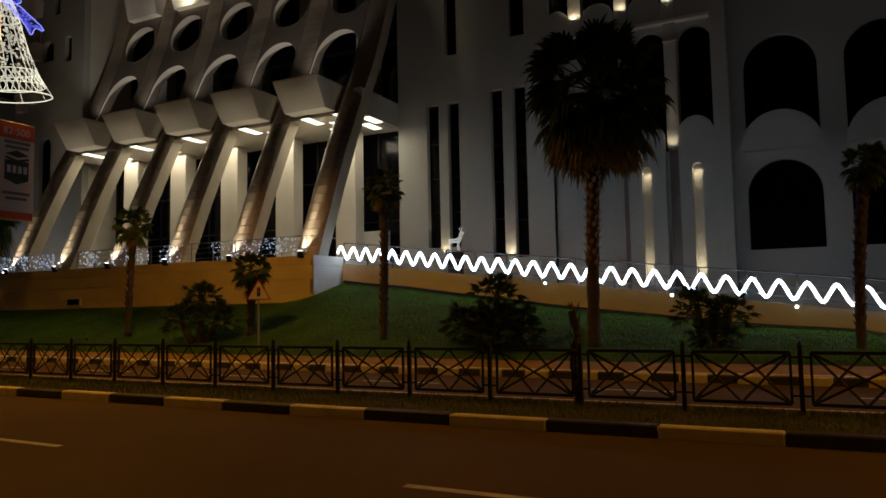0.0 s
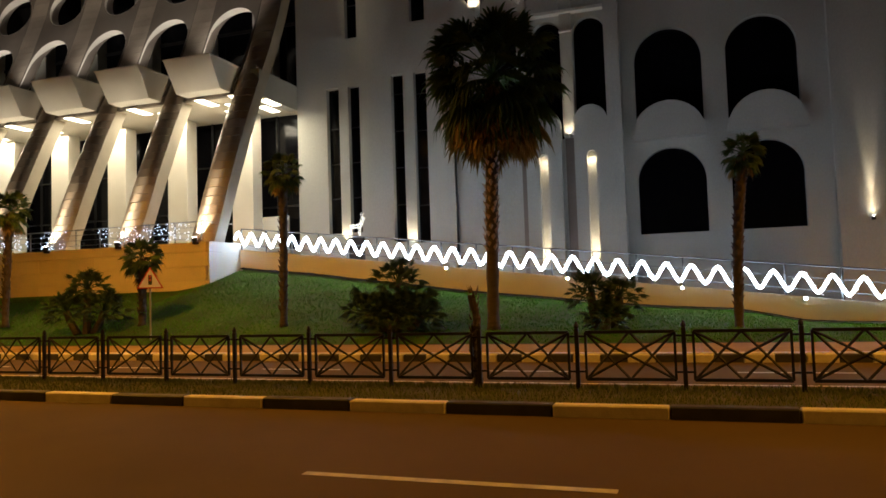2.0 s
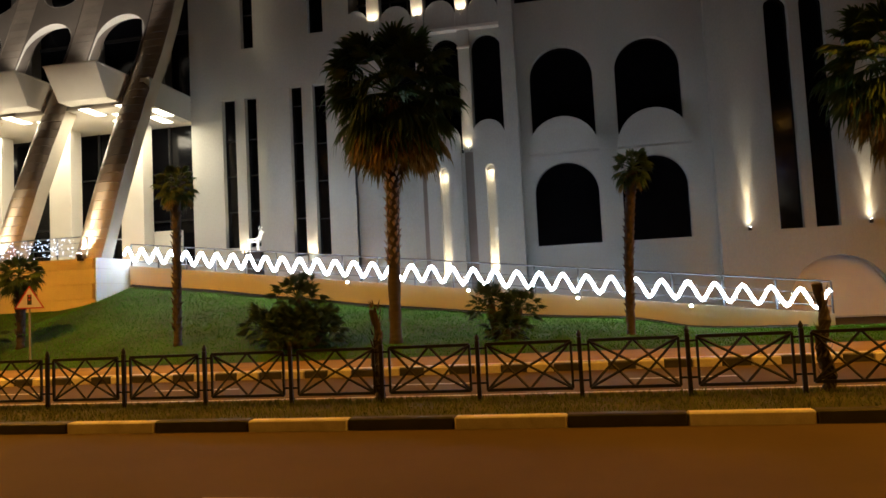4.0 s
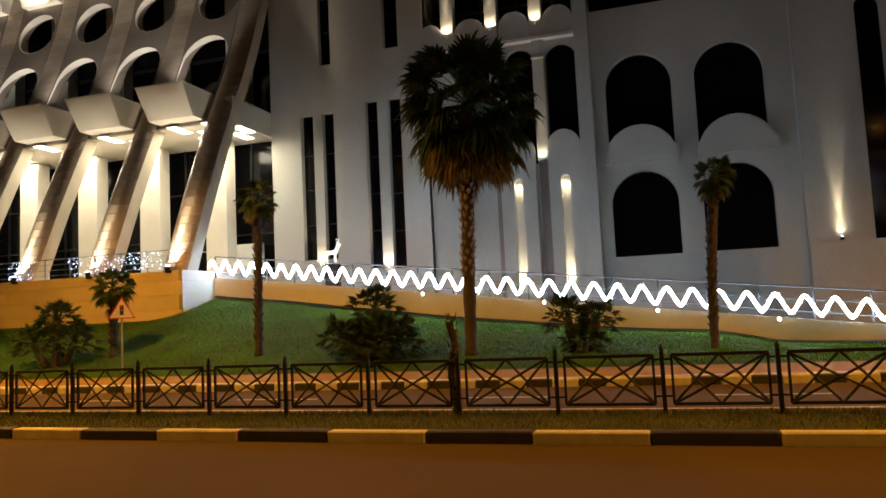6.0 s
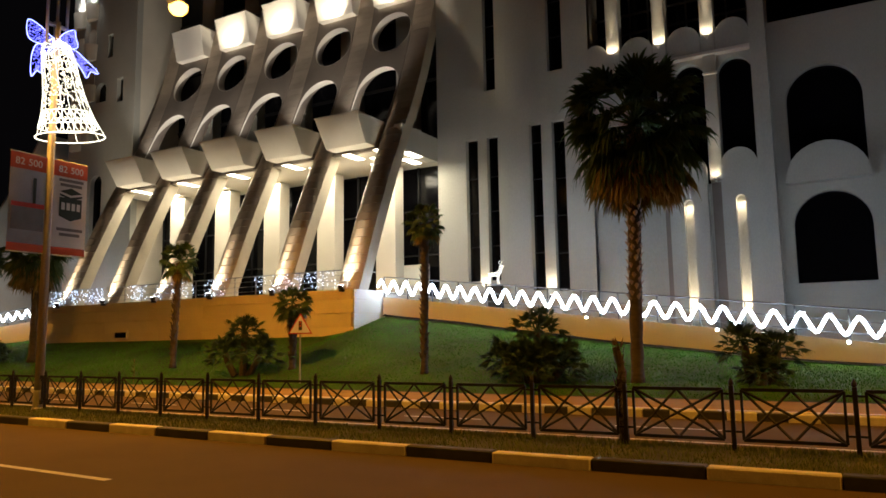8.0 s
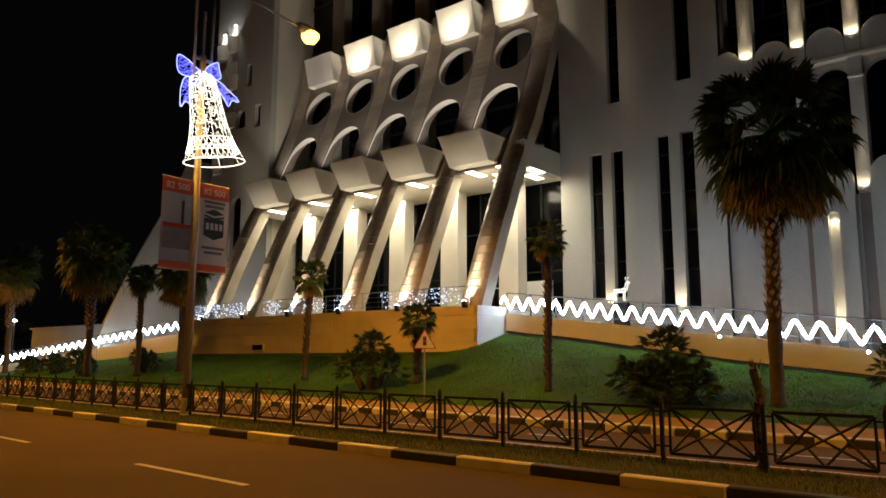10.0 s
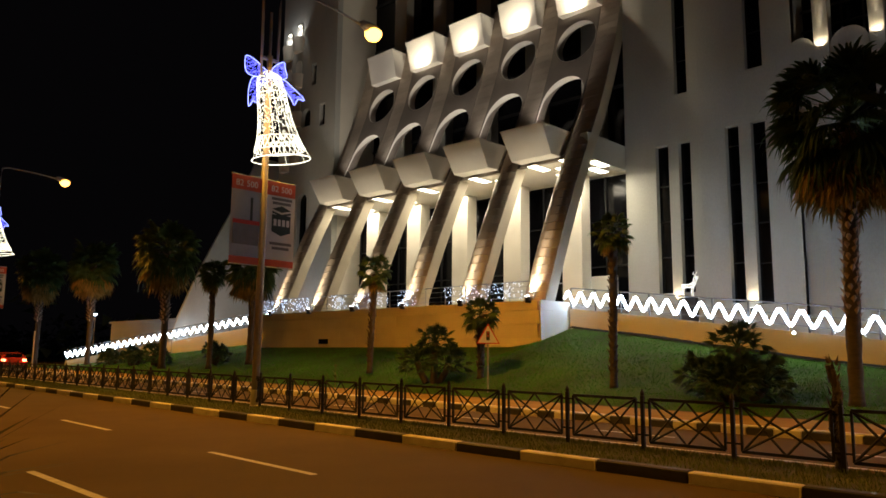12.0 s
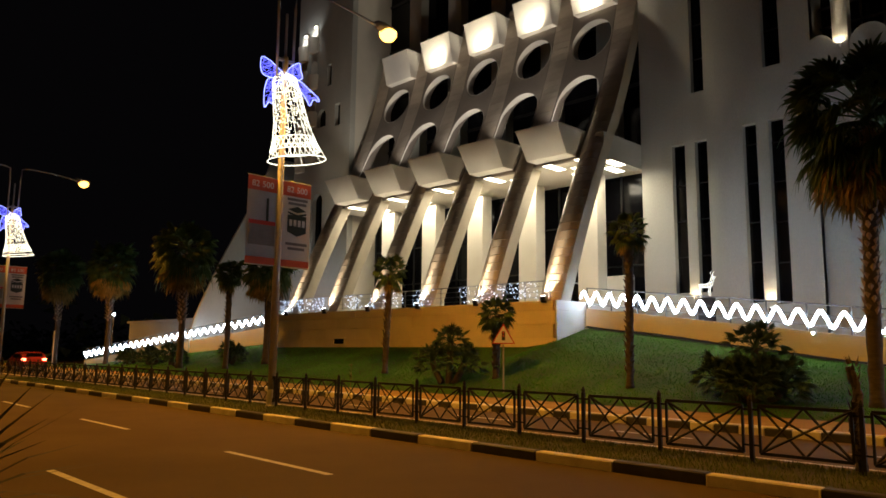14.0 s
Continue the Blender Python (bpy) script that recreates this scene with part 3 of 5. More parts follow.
# ---------------------------------------------------------------- leaning front: columns, lattice, boxes
def column(c):
    t = thing("leaning_column", (0, 0, 0), "leaning column with bronze-brown curved cladding and cream sides", "column", "leaning columns of the porch")
    # side body
    bm = bmesh.new()
    zs = [FLOOR_Z - (0.5 if c == COLS[5] else 0.0) + i * 0.0 for i in range(1)] + [FLOOR_Z + 0.3 + i * (24.2 - FLOOR_Z - 0.3) / 40 for i in range(41)]
    prev = None
    for z in zs:
        f = prof(z) + 0.06
        b = prof(z) + 0.80
        ring = [bm.verts.new(p) for p in ((c + 0.01, f, z), (c + COL_W, f, z), (c + COL_W, b, z), (c + 0.01, b, z))]
        if prev:
            for k in range(4):
                bm.faces.new((prev[k], prev[(k + 1) % 4], ring[(k + 1) % 4], ring[k]))
        else:
            bm.faces.new(ring[::-1])
        prev = ring
    bm.faces.new(prev)
    part("core", bm, COLSIDE, t)
    # curved cladding in courses
    z = FLOOR_Z
    k = 16
    while z < 24.0:
        h = 0.44
        bulge = 0.30 if z < 11.5 else max(0.05, 0.30 - 0.07 * (z - 11.5))
        bm = bmesh.new()
        rows = []
        for zz in (z + 0.011, z + h - 0.011):
            row = []
            for i in range(k + 1):
                u = -1 + 2 * i / k
                row.append(bm.verts.new((c + 0.005 + COL_W * (u + 1) / 2 * 0.992, prof(zz) + 0.05 - bulge * (1 - abs(u) ** 2.4), zz)))
            row += [bm.verts.new((c + COL_W * 0.997, prof(zz) + 0.3, zz)), bm.verts.new((c + 0.005, prof(zz) + 0.3, zz))]
            rows.append(row)
        n = len(rows[0])
        for i in range(n):
            bm.faces.new((rows[0][i], rows[0][(i + 1) % n], rows[1][(i + 1) % n], rows[1][i]))
        bm.faces.new(rows[0][::-1])
        bm.faces.new(rows[1])
        part("cladding_panel", bm, COLCLAD, t)
        z += h


for c in COLS:
    column(c)


def lattice_bay(cx, left, right):
    """The leaning wall between two columns, with a round-headed opening and a round one above it."""
    t = thing("lattice_bay", (0, 0, 0), "leaning brown wall bay with an arched and a round opening", "facade", "lattice bays")
    A = (cx, 1.40, 16.05, 12.2)     # middle, half width, springing, foot
    O = (cx + 0.08, 1.36, 19.85)

    def half(z):
        if A[3] <= z <= A[2]:
            return A[0], A[1]
        if A[2] < z < A[2] + A[1]:
            return A[0], math.sqrt(max(0, A[1] ** 2 - (z - A[2]) ** 2))
        if abs(z - O[2]) < O[1]:
            return O[0], math.sqrt(max(0, O[1] ** 2 - (z - O[2]) ** 2))
        return None

    zs = [11.76, 12.2] + [12.2 + i * 0.55 for i in range(1, 7)] + [A[2] + A[1] * math.sin(math.pi / 2 * i / 12) for i in range(13)]
    zs += [O[2] + O[1] * math.sin(-math.pi / 2 + math.pi * i / 24) for i in range(25)] + [21.8, 22.4, 23.0, 23.6, 24.2]
    zs = sorted(set(round(z, 4) for z in zs))
    bm = bmesh.new()

    def v(x, z):
        return bm.verts.new((x, prof(z) + 0.02, z))

    eps = 0.0006
    for z0, z1 in zip(zs, zs[1:]):
        h0, h1 = half(z0 + eps), half(z1 - eps)
        if h0 is None or h1 is None:
            xs = [left + (right - left) * i / 4 for i in range(5)]
            for a, b in zip(xs, xs[1:]):
                bm.faces.new((v(a, z0), v(b, z0), v(b, z1), v(a, z1)))
            continue
        bm.faces.new((v(left, z0), v(h0[0] - h0[1], z0), v(h1[0] - h1[1], z1), v(left, z1)))
        bm.faces.new((v(h0[0] + h0[1], z0), v(right, z0), v(right, z1), v(h1[0] + h1[1], z1)))
    bmesh.ops.remove_doubles(bm, verts=bm.verts[:], dist=0.05 * 0.1)
    out = bmesh.ops.extrude_face_region(bm, geom=bm.faces[:])
    for e in out["geom"]:
        if isinstance(e, bmesh.types.BMVert):
            e.co.y += 0.64
    part("wall", bm, CLAD, t)
    # pale linings of the two openings
    for kind in (0, 1):
        if kind == 0:
            ring = [(A[0] - A[1], A[3])] + [(A[0] - A[1], A[3] + (A[2] - A[3]) * i / 6) for i in range(1, 6)]
            ring += [(A[0] - A[1] * math.cos(math.pi * i / 24), A[2] + A[1] * math.sin(math.pi * i / 24)) for i in range(25)]
            ring += [(A[0] + A[1], A[2] - (A[2] - A[3]) * i / 6) for i in range(1, 7)]
            closed = False
        else:
            ring = [(O[0] + O[1] * math.cos(2 * math.pi * i / 40), O[2] + O[1] * math.sin(2 * math.pi * i / 40)) for i in range(40)]
            closed = True
        bm = bmesh.new()
        ccx, ccz = (A[0], A[2] - 0.8) if kind == 0 else (O[0], O[2])
        rows = []
        low_z, high_z = (A[2] - 0.9, A[2] + A[1]) if kind == 0 else (O[2] - O[1], O[2] + O[1])
        for x, z in ring:
            deep = 0.10 + 0.56 * min(1.0, max(0.0, (z - low_z) / (high_z - low_z))) ** 2.2
            d = Vector((ccx - x, ccz - z)).normalized() * 0.018
            rows.append([bm.verts.new(p) for p in ((x, prof(z) + 0.026, z), (x, prof(z) + deep, z), (x + d.x, prof(z) + deep, z + d.y), (x + d.x, prof(z) + 0.026, z + d.y))])
        pairs = list(zip(rows, rows[1:])) + ([(rows[-1], rows[0])] if closed else [])
        for a, b in pairs:
            for k in range(4):
                bm.faces.new((a[k], b[k], b[(k + 1) % 4], a[(k + 1) % 4]))
        part("arch_lining", bm, BOXWHITE, t, "pale plastered opening edge")


for k, cx in enumerate(BAYS):
    lattice_bay(cx, COLS[k] + COL_W, COLS[k + 1])


def front_box(cx, top, low, y_top, y_low, y_back, half, label, group):
    t = thing("balcony_box", (cx, y_back, low), label, "balcony", group)
    bm = bmesh.new()
    a = [bm.verts.new(p) for p in ((-half, y_top - y_back, top - low), (half, y_top - y_back, top - low), (half, 0.3, top - low), (-half, 0.3, top - low))]
    b = [bm.verts.new(p) for p in ((-half + 0.06, y_low - y_back, 0), (half - 0.06, y_low - y_back, 0), (half - 0.06, 0.3, 0), (-half + 0.06, 0.3, 0))]
    bm.faces.new(a)
    bm.faces.new(b[::-1])
    for i in range(4):
        bm.faces.new((a[i], b[i], b[(i + 1) % 4], a[(i + 1) % 4]))
    bmesh.ops.bevel(bm, geom=bm.edges[:], offset=0.02, segments=1, affect="EDGES")
    part("body", bm, BOXWHITE, t)
    bm = block(-half - 0.02, half + 0.02, y_top - y_back - 0.03, 0.32, top - low, top - low + 0.06)
    part("coping", bm, BOXWHITE, t)


for cx in BAYS:
    front_box(cx, 13.4, 11.95, 29.67, 30.55, 32.2, 1.37, "white tapered box balcony between the columns", "lower box balconies")
    front_box(cx + 0.2, 23.7, 21.75, 34.45, 34.9, 35.6, 1.42, "white box balcony lit by a floodlight", "upper box balconies")


# porch: ceiling, back glazing, pillars
def porch():
    bm = block(-43.0, X0 - 0.02, 31.55, 37.4, CEIL_Z, CEIL_Z + 0.45)
    tagged(link("ceiling", bm, CREAMWALL), "pale porch ceiling with light panels", kind="structure")
    tagged(link("wall_lintel", block(X0 - 0.5, X0 - 0.004, 31.75, 35.5, CEIL_Z - 0.002, 13.1), STUCCO), "pale lintel over the porch side", kind="structure")
    g = thing("window_1", (0, 0, 0), "tall dark glazing at the back of the porch", "window", kind="structure")
    part("pane", block(-43.5, -20.4, 36.2, 36.26, FLOOR_Z, CEIL_Z), GLASS, g)
    for i in range(17):
        x = -43.5 + i * 1.44
        part("mullion", block(x - 0.04, x + 0.04, 36.08, 36.2, FLOOR_Z, CEIL_Z), FRAME, g)
    for z in (6.6, 9.2):
        part("transom", block(-43.5, -20.4, 36.1, 36.19, z - 0.04, z + 0.04), FRAME, g)
    for cx in BAYS:
        x0 = cx - 0.66 - 0.12
        p = thing("pillar", (x0 + 0.66, 34.9, FLOOR_Z), "square cream pillar inside the porch", "pillar", "porch pillars")
        part("shaft", block(-0.66, 0.66, -0.45, 0.45, 0, CEIL_Z - FLOOR_Z, bevel=0.015), CREAMWALL, p)
        part("skirting", block(-0.69, 0.69, -0.48, 0.48, 0, 0.14), STONE, p)
    for cx in BAYS + [X0 - 0.75]:
        for dx, dy in ((-0.45, 31.9), (0.45, 33.2), (-0.35, 34.4)):
            x = cx + dx
            l = thing("ceiling_panel", (x, dy, CEIL_Z), "glowing cream light panel set in the porch ceiling", "ceiling light", "porch ceiling panels")
            part("frame", block(-0.30, 0.30, -0.75, 0.75, -0.03, 0.0), BOXWHITE, l)
            part("diffuser", block(-0.26, 0.26, -0.70, 0.70, -0.045, -0.03), PANEL, l)
    # reception counter behind the glass corner
    tagged(link("reception_screen", block(-23.2, -20.9, 35.4, 35.6, FLOOR_Z, 6.0, bevel=0.02), CREAMWALL), "low cream screen beside the porch glazing", "screen")


porch()


# upper glazing and piers behind the lattice
def upper_wall():
    g = thing("window_2", (0, 0, 0), "dark curtain glazing behind the leaning lattice", "window", kind="structure")
    part("pane", block(-44.2, X0 - 0.3, 37.8, 37.9, CEIL_Z + 0.4, 40), GLASS, g)
    for cx in BAYS:
        part("pier", block(cx - 0.95, cx + 0.35, 37.0, 37.8, CEIL_Z + 0.46, 40), STUCCO, g)
    for z in (17.6, 22.0, 26.0, 30.0):
        part("transom", block(-44.2, X0 - 0.3, 37.7, 37.79, z - 0.1, z + 0.1), FRAME, g)


upper_wall()


# ---------------------------------------------------------------- east facade
WIN = [0]


def window(x0, x1, z0, z1, y, arched, label, bars=()):
    """A dark pane set back in its opening."""
    WIN[0] += 1
    t = thing("window_%d" % (WIN[0] + 2), (0, 0, 0), label, "window", kind="structure")
    part("pane", block(x0 - 0.1, x1 + 0.1, y + 0.34, y + 0.38, z0 - 0.1, z1 + 0.1), GLASS, t)
    m = (x0 + x1) / 2
    if x1 - x0 > 1.2 and not arched:
        part("frame", block(m - 0.03, m + 0.03, y + 0.28, y + 0.339, z0, z1 - 0.02), FRAME, t)
    zz = z0 + 1.9
    while zz < z1 - 0.8 and not arched:
        part("frame", block(x0, x1, y + 0.29, y + 0.338, zz - 0.025, zz + 0.025), FRAME, t)
        zz += 1.9


def wall(name, x0, x1, z0, z1, y, thick, holes, label):
    tagged(link(name, pierced(x0, x1, z0, z1, y, thick, holes), STUCCO), label, kind="structure")
    for h in holes:
        window(*h[:4], y, h[4], "dark arched window" if h[4] else "tall narrow dark window")


TOP = 34.0
wall("wall_tower", X0, -15.45, 0.0, TOP, 35.5, 0.5,
     [(-18.43, -17.68, 4.85, 12.72, False), (-17.14, -16.47, 4.85, 12.72, False), (-17.23, -16.54, 15.35, 30, False)],
     "pale rendered tower wall with tall narrow windows")
wall("wall_centre", -15.45, -10.9, 0.0, TOP, 34.4, 0.5,
     [(-14.18, -13.52, 4.15, 12.7, False), (-12.95, -12.27, 4.05, 12.68, False), (-13.07, -12.26, 15.3, 30, False)],
     "pale rendered wall with tall narrow windows")
tagged(link("wall_return", block(-15.45, -15.2, 34.9, 36.0, 0, TOP), STUCCO), "pale wall return", kind="structure")
# bays with round-headed windows and panels
wall("wall_bays", -10.9, -3.44, 0.0, 15.45, 34.7, 0.5,
     [(-6.92, -5.50, 8.6, 14.35, True), (-4.92, -3.46, 8.6, 14.35, True), (-9.05, -7.6, 8.6, 14.35, True)],
     "pale rendered wall with slim arched windows")
tagged(link("wall_bays_upper", block(-11.2, -3.44, 36.2, 36.4, 15.4, TOP), GLASS), "dark recessed glazing above the arched bays", kind="structure")
upper = thing("window_grid", (0, 0, 0), "dull metal glazing bars above the arched bays", "window", kind="structure")
for z in (17.0, 18.0, 20.6, 21.6):
    part("transom", block(-11.2, -3.44, 35.9, 35.98, z - 0.05, z + 0.05), RAIL, upper)
for k in range(9):
    x = -11.0 + k * 0.92
    part("mullion", block(x - 0.04, x + 0.04, 36.0, 36.1, 15.4, 24.0), RAIL, upper)
tagged(link("floor_ledge", block(-11.2, -3.44, 34.3, 36.2, 14.55, 14.7), BOXWHITE), "thin lit ledge below the upper bays", kind="structure")
tagged(link("wall_cheek", block(-11.4, -10.9, 34.42, 36.4, 0, TOP), STUCCO), "pale wall cheek beside the bays", kind="structure")
tagged(link("wall_pilaster", block(-3.44, -2.78, 34.2, 36.4, 0, TOP), STUCCO), "full-height pale pilaster", kind="structure")
for x0, x1 in ((-9.95, -9.3), (-7.71, -7.1), (-5.53, -4.92)):
    tagged(link("pier", block(x0, x1, 34.35, 34.9, 14.71, TOP, bevel=0.02), STUCCO), "slim pale pier lit from its foot", "pier", "lit piers")
for x0, x1 in ((-7.62, -6.96), (-5.5, -4.93)):
    tagged(link("wall_mullion", block(x0, x1, 34.45, 34.7, 8.72, 14.55, bevel=0.02), STUCCO), "pale pier between arched windows", "pier", kind="structure")
    tagged(link("wall_ledge", block(x0 - 0.03, x1 + 0.03, 34.36, 34.449, 13.62, 13.72, bevel=0.01), BOXWHITE), "thin pale ledge across a pier", kind="structure")
    tagged(link("wall_groove", block(x0 + 0.05, x1 - 0.05, 34.6, 34.69, 0.3, 8.6), CLAD), "brown recessed strip below the pier", "strip", kind="structure")


def dome_panel(x0, x1, z0, top, y, depth, slot, label):
    t = thing("domed_panel", (0, 0, 0), label, "panel", "round-headed panels")
    if slot:
        cx, hw, zt = (x0 + x1) / 2, 0.21, 7.9
        out = domed(x0, x1, z0, top)
        holes = [(cx - hw, cx + hw, z0 + 0.05, zt, True)]
        # flat part with a slot, then the round head on top of it
        spring = top - (x1 - x0) / 2
        part("face", pierced(x0, x1, z0, spring, y, depth, holes), STUCCO, t)
        part("head", slab([(x0, spring), (x1, spring)] + out[3:-1], y, y + depth), STUCCO, t)
        part("slot_back", block(cx - hw - 0.05, cx + hw + 0.05, y + depth - 0.02, y + depth + 0.1, z0, zt + 0.05), STUCCO, t)
    else:
        part("face", slab(domed(x0, x1, z0, top), y, y + depth), STUCCO, t)


dome_panel(-5.0, -3.45, 1.0, 10.04, 34.28, 0.38, True, "pale round-headed panel with a lit slot")
dome_panel(-7.3, -5.6, 1.0, 10.04, 34.28, 0.38, True, "pale round-headed panel with a lit slot")
for x0, x1 in ((-11.1, -9.95), (-9.28, -7.73), (-7.05, -5.56), (-4.9, -3.46)):
    dome_panel(x0, x1, 14.72, 16.1, 34.36, 0.3, False, "pale round-headed parapet in front of upper glazing")

# wall with the large arches
wall("wall_arches", -2.78, 5.85, 0.0, 15.72, 35.0, 0.5,
     [(-2.24, 0.74, 3.9, 7.82, True), (1.79, 4.75, 3.9, 7.82, True), (-2.2, 0.76, 8.9, 13.4, True), (1.78, 4.72, 8.9, 13.4, True)],
     "pale rendered wall with two storeys of large arched windows")
for x0, x1 in ((-2.42, 0.85), (1.70, 4.97)):
    dome_panel(x0, x1, 8.2, 9.88, 34.45, 0.54, False, "half-round pale balcony front below an arched window")
tagged(link("wall_arches_upper", block(-2.78, 5.85, 36.0, 36.2, 15.5, TOP), GLASS), "dark recessed glazing above the arched wall", kind="structure")
tagged(link("roof_ledge", block(-2.78, 5.85, 35.5, 36.0, 15.5, 15.72), STUCCO), "flat ledge above the arched wall", kind="structure")
# east wing
wall("wall_east", 5.85, 34.0, 3.95, TOP, 34.6, 0.5,
     [(8.40, 9.40, 3.951, 14.42, True), (9.87, 10.87, 3.951, 14.42, True), (14.0, 15.0, 3.951, 14.42, True)],
     "pale rendered east wall with tall round-headed windows")
tagged(link("wall_east_return", block(5.85, 6.05, 35.1, 36.2, 0, TOP), STUCCO), "pale wall return", kind="structure")
tagged(link("wall_east_base", pierced(5.85, 34.0, 0.0, 3.94, 34.35, 0.8, [(8.5, 12.6, 0.05, 2.7, True)]), STUCCO), "pale plinth wall with a wide low arch", kind="structure")
tagged(link("arch_infill", block(8.4, 12.7, 34.8, 34.95, 0, 2.8), CREAMWALL), "pale infill of the low arch", kind="structure")
tagged(link("wall_behind", block(X0, 36, 37.5, 38.0, 0, TOP), STUCCO), "plain wall behind the facade", kind="structure")


def uplighter(x, y, z, label="small dark uplighter at the wall", glow_r=0.07):
    t = thing("uplighter", (x, y, z), label, "lamp", "wall uplighters")
    part("housing", turned([(0.06, -0.16), (0.085, -0.14), (0.085, 0.0), (0.07, 0.0)], 10), IRON, t)
    part("bracket", block(-0.02, 0.02, 0.05, 0.3, -0.12, -0.08), IRON, t)
    part("lens", turned([(glow_r, 0.001), (glow_r, 0.01)], 10), FLOODGLOW, t)


for ux, uy, uz in ((-13.2, 34.32, 3.9), (7.1, 34.52, 4.15), (12.0, 34.52, 4.15)):
    uplighter(ux, uy - 0.08, uz - 0.02, glow_r=0.045)


def pier_lamp(x, y, z):
    """A shallow cup lamp on a bracket before the foot of a pier."""
    t = thing("pier_lamp", (x, y, z), "small pale cup lamp at the foot of a lit pier", "lamp", "pier lamps")
    part("cup", turned([(0.06, -0.1), (0.11, -0.04), (0.12, -0.01)], 12, (0, -0.2)), STUCCO, t)
    part("lens", turned([(0.09, -0.009), (0.09, 0.0)], 12, (0, -0.2)), LAMPBOX, t, "glowing cream lens")
    part("bracket", block(-0.03, 0.03, -0.2, 0.2, -0.13, -0.09), STUCCO, t)


for ux, uy, uz in PIER_LAMPS:
    pier_lamp(ux, uy, uz)


def floodlight(x, y, z):
    t = thing("floodlight", (x, y, z), "small floodlight at the foot of a leaning column", "floodlight", "column floodlights")
    part("bracket", block(-0.1, 0.1, -0.04, 0.42, -0.06, 0.05), IRON, t)
    part("housing", turned([(0.08, 0.05), (0.13, 0.12), (0.13, 0.24), (0.11, 0.25)], 12), IRON, t)
    part("lens", turned([(0.11, 0.252), (0.10, 0.262)], 12), FLOODGLOW, t)


for c in COLS:
    floodlight(c + COL_W / 2, 27.36, FLOOR_Z - 0.02)


# ---------------------------------------------------------------- west wing
def west_wing():
    wall("wall_west", -51.6, -44.2, 0.0, 40.0, 33.8, 0.5,
         [(-48.8, -47.5, 9.0, 14.2, True), (-48.6, -47.4, 19.7, 21.2, True), (-46.2, -45.5, 19.4, 21.2, False), (-47.4, -46.8, 23.0, 24.8, False)],
         "grey rendered west wing with small windows")
    tagged(link("wall_west_side", block(-44.45, -44.2, 34.3, 38.0, 0, 40), CREAMWALL), "pale side wall of the west wing", kind="structure")
    tagged(link("wall_west_end", block(-51.6, -51.3, 34.3, 44.0, 0, 40), STUCCO), "grey end wall of the west wing", kind="structure")
    # leaning end fin
    bm = bmesh.new()
    prev = None
    for i in range(15):
        z = 0.5 + i * 1.3
        ring = [bm.verts.new(p) for p in ((-56.2, prof(max(z, 3.0)) - 0.05, z), (-55.98, prof(max(z, 3.0)) - 0.05, z), (-55.98, 37.5, z), (-56.2, 37.5, z))]
        if prev:
            for k in range(4):
                bm.faces.new((prev[k], prev[(k + 1) % 4], ring[(k + 1) % 4], ring[k]))
        else:
            bm.faces.new(ring[::-1])
        prev = ring
    bm.faces.new(prev)
    tagged(link("wall_fin", bm, STUCCO), "leaning grey end wall of the building", kind="structure")
    tagged(link("wall_west_back", block(-55.97, -44.4, 37.0, 37.5, 0, 19), STUCCO), "grey back wall beside the fin", kind="structure")
    low = thing("outbuilding", (-73.8, 36.0, 0.2), "low plain pale outbuilding beside the west ramp", "building")
    part("wall", block(-7.5, 8.5, -3, 3, 0, 4.3, bevel=0.03), STUCCO, low)
    part("roof", block(-7.7, 8.7, -3.2, 3.2, 4.3, 4.5), STUCCO, low)
    for bx, bz, lit in [(-50.6, 25.9 - 3.2 * k, k == 0) for k in range(4)] + [(-49.2, 26.3 - 3.2 * k, k == 0) for k in range(4)]:
        b = thing("round_balcony", (bx, 33.8, bz), "small rounded pale balcony on the west wing", "balcony", "round balconies")
        bm = bmesh.new()
        n = 10
        outer = [(0.62 * math.cos(math.pi + math.pi * i / n), 0.62 * math.sin(math.pi + math.pi * i / n)) for i in range(n + 1)]
        low_r = [bm.verts.new((x * 0.8, y * 0.8, 0)) for x, y in outer]
        up_r = [bm.verts.new((x, y, 1.2)) for x, y in outer]
        for i in range(n):
            bm.faces.new((low_r[i], low_r[i + 1], up_r[i + 1], up_r[i]))
        bm.faces.new(low_r[::-1])
        bm.faces.new(up_r)
        bm.faces.new((low_r[-1], low_r[0], up_r[0], up_r[-1]))
        part("parapet", bm, CREAMWALL, b, smooth=False)
        part("niche", slab(domed(-0.42, 0.42, 1.25, 2.5), -0.05, 0.02), CREAMWALL, b)
        if lit:
            part("lamp", turned([(0.05, 2.2), (0.06, 2.26), (0.03, 2.3)], 8, (0.1, -0.12)), FLOODGLOW, b, "small glowing lamp")
            spot("balcony_light", (bx + 0.05, 33.3, bz + 1.35), (bx, 33.8, bz + 2.2), 60, (1.0, 0.95, 0.85), 110, 0.6, 0.05)
            spot("balcony_light", (bx + 0.3, 32.2, bz + 2.4), (bx, 33.4, bz + 0.6), 60, (1.0, 0.9, 0.75), 70, 0.8, 0.05)


west_wing()


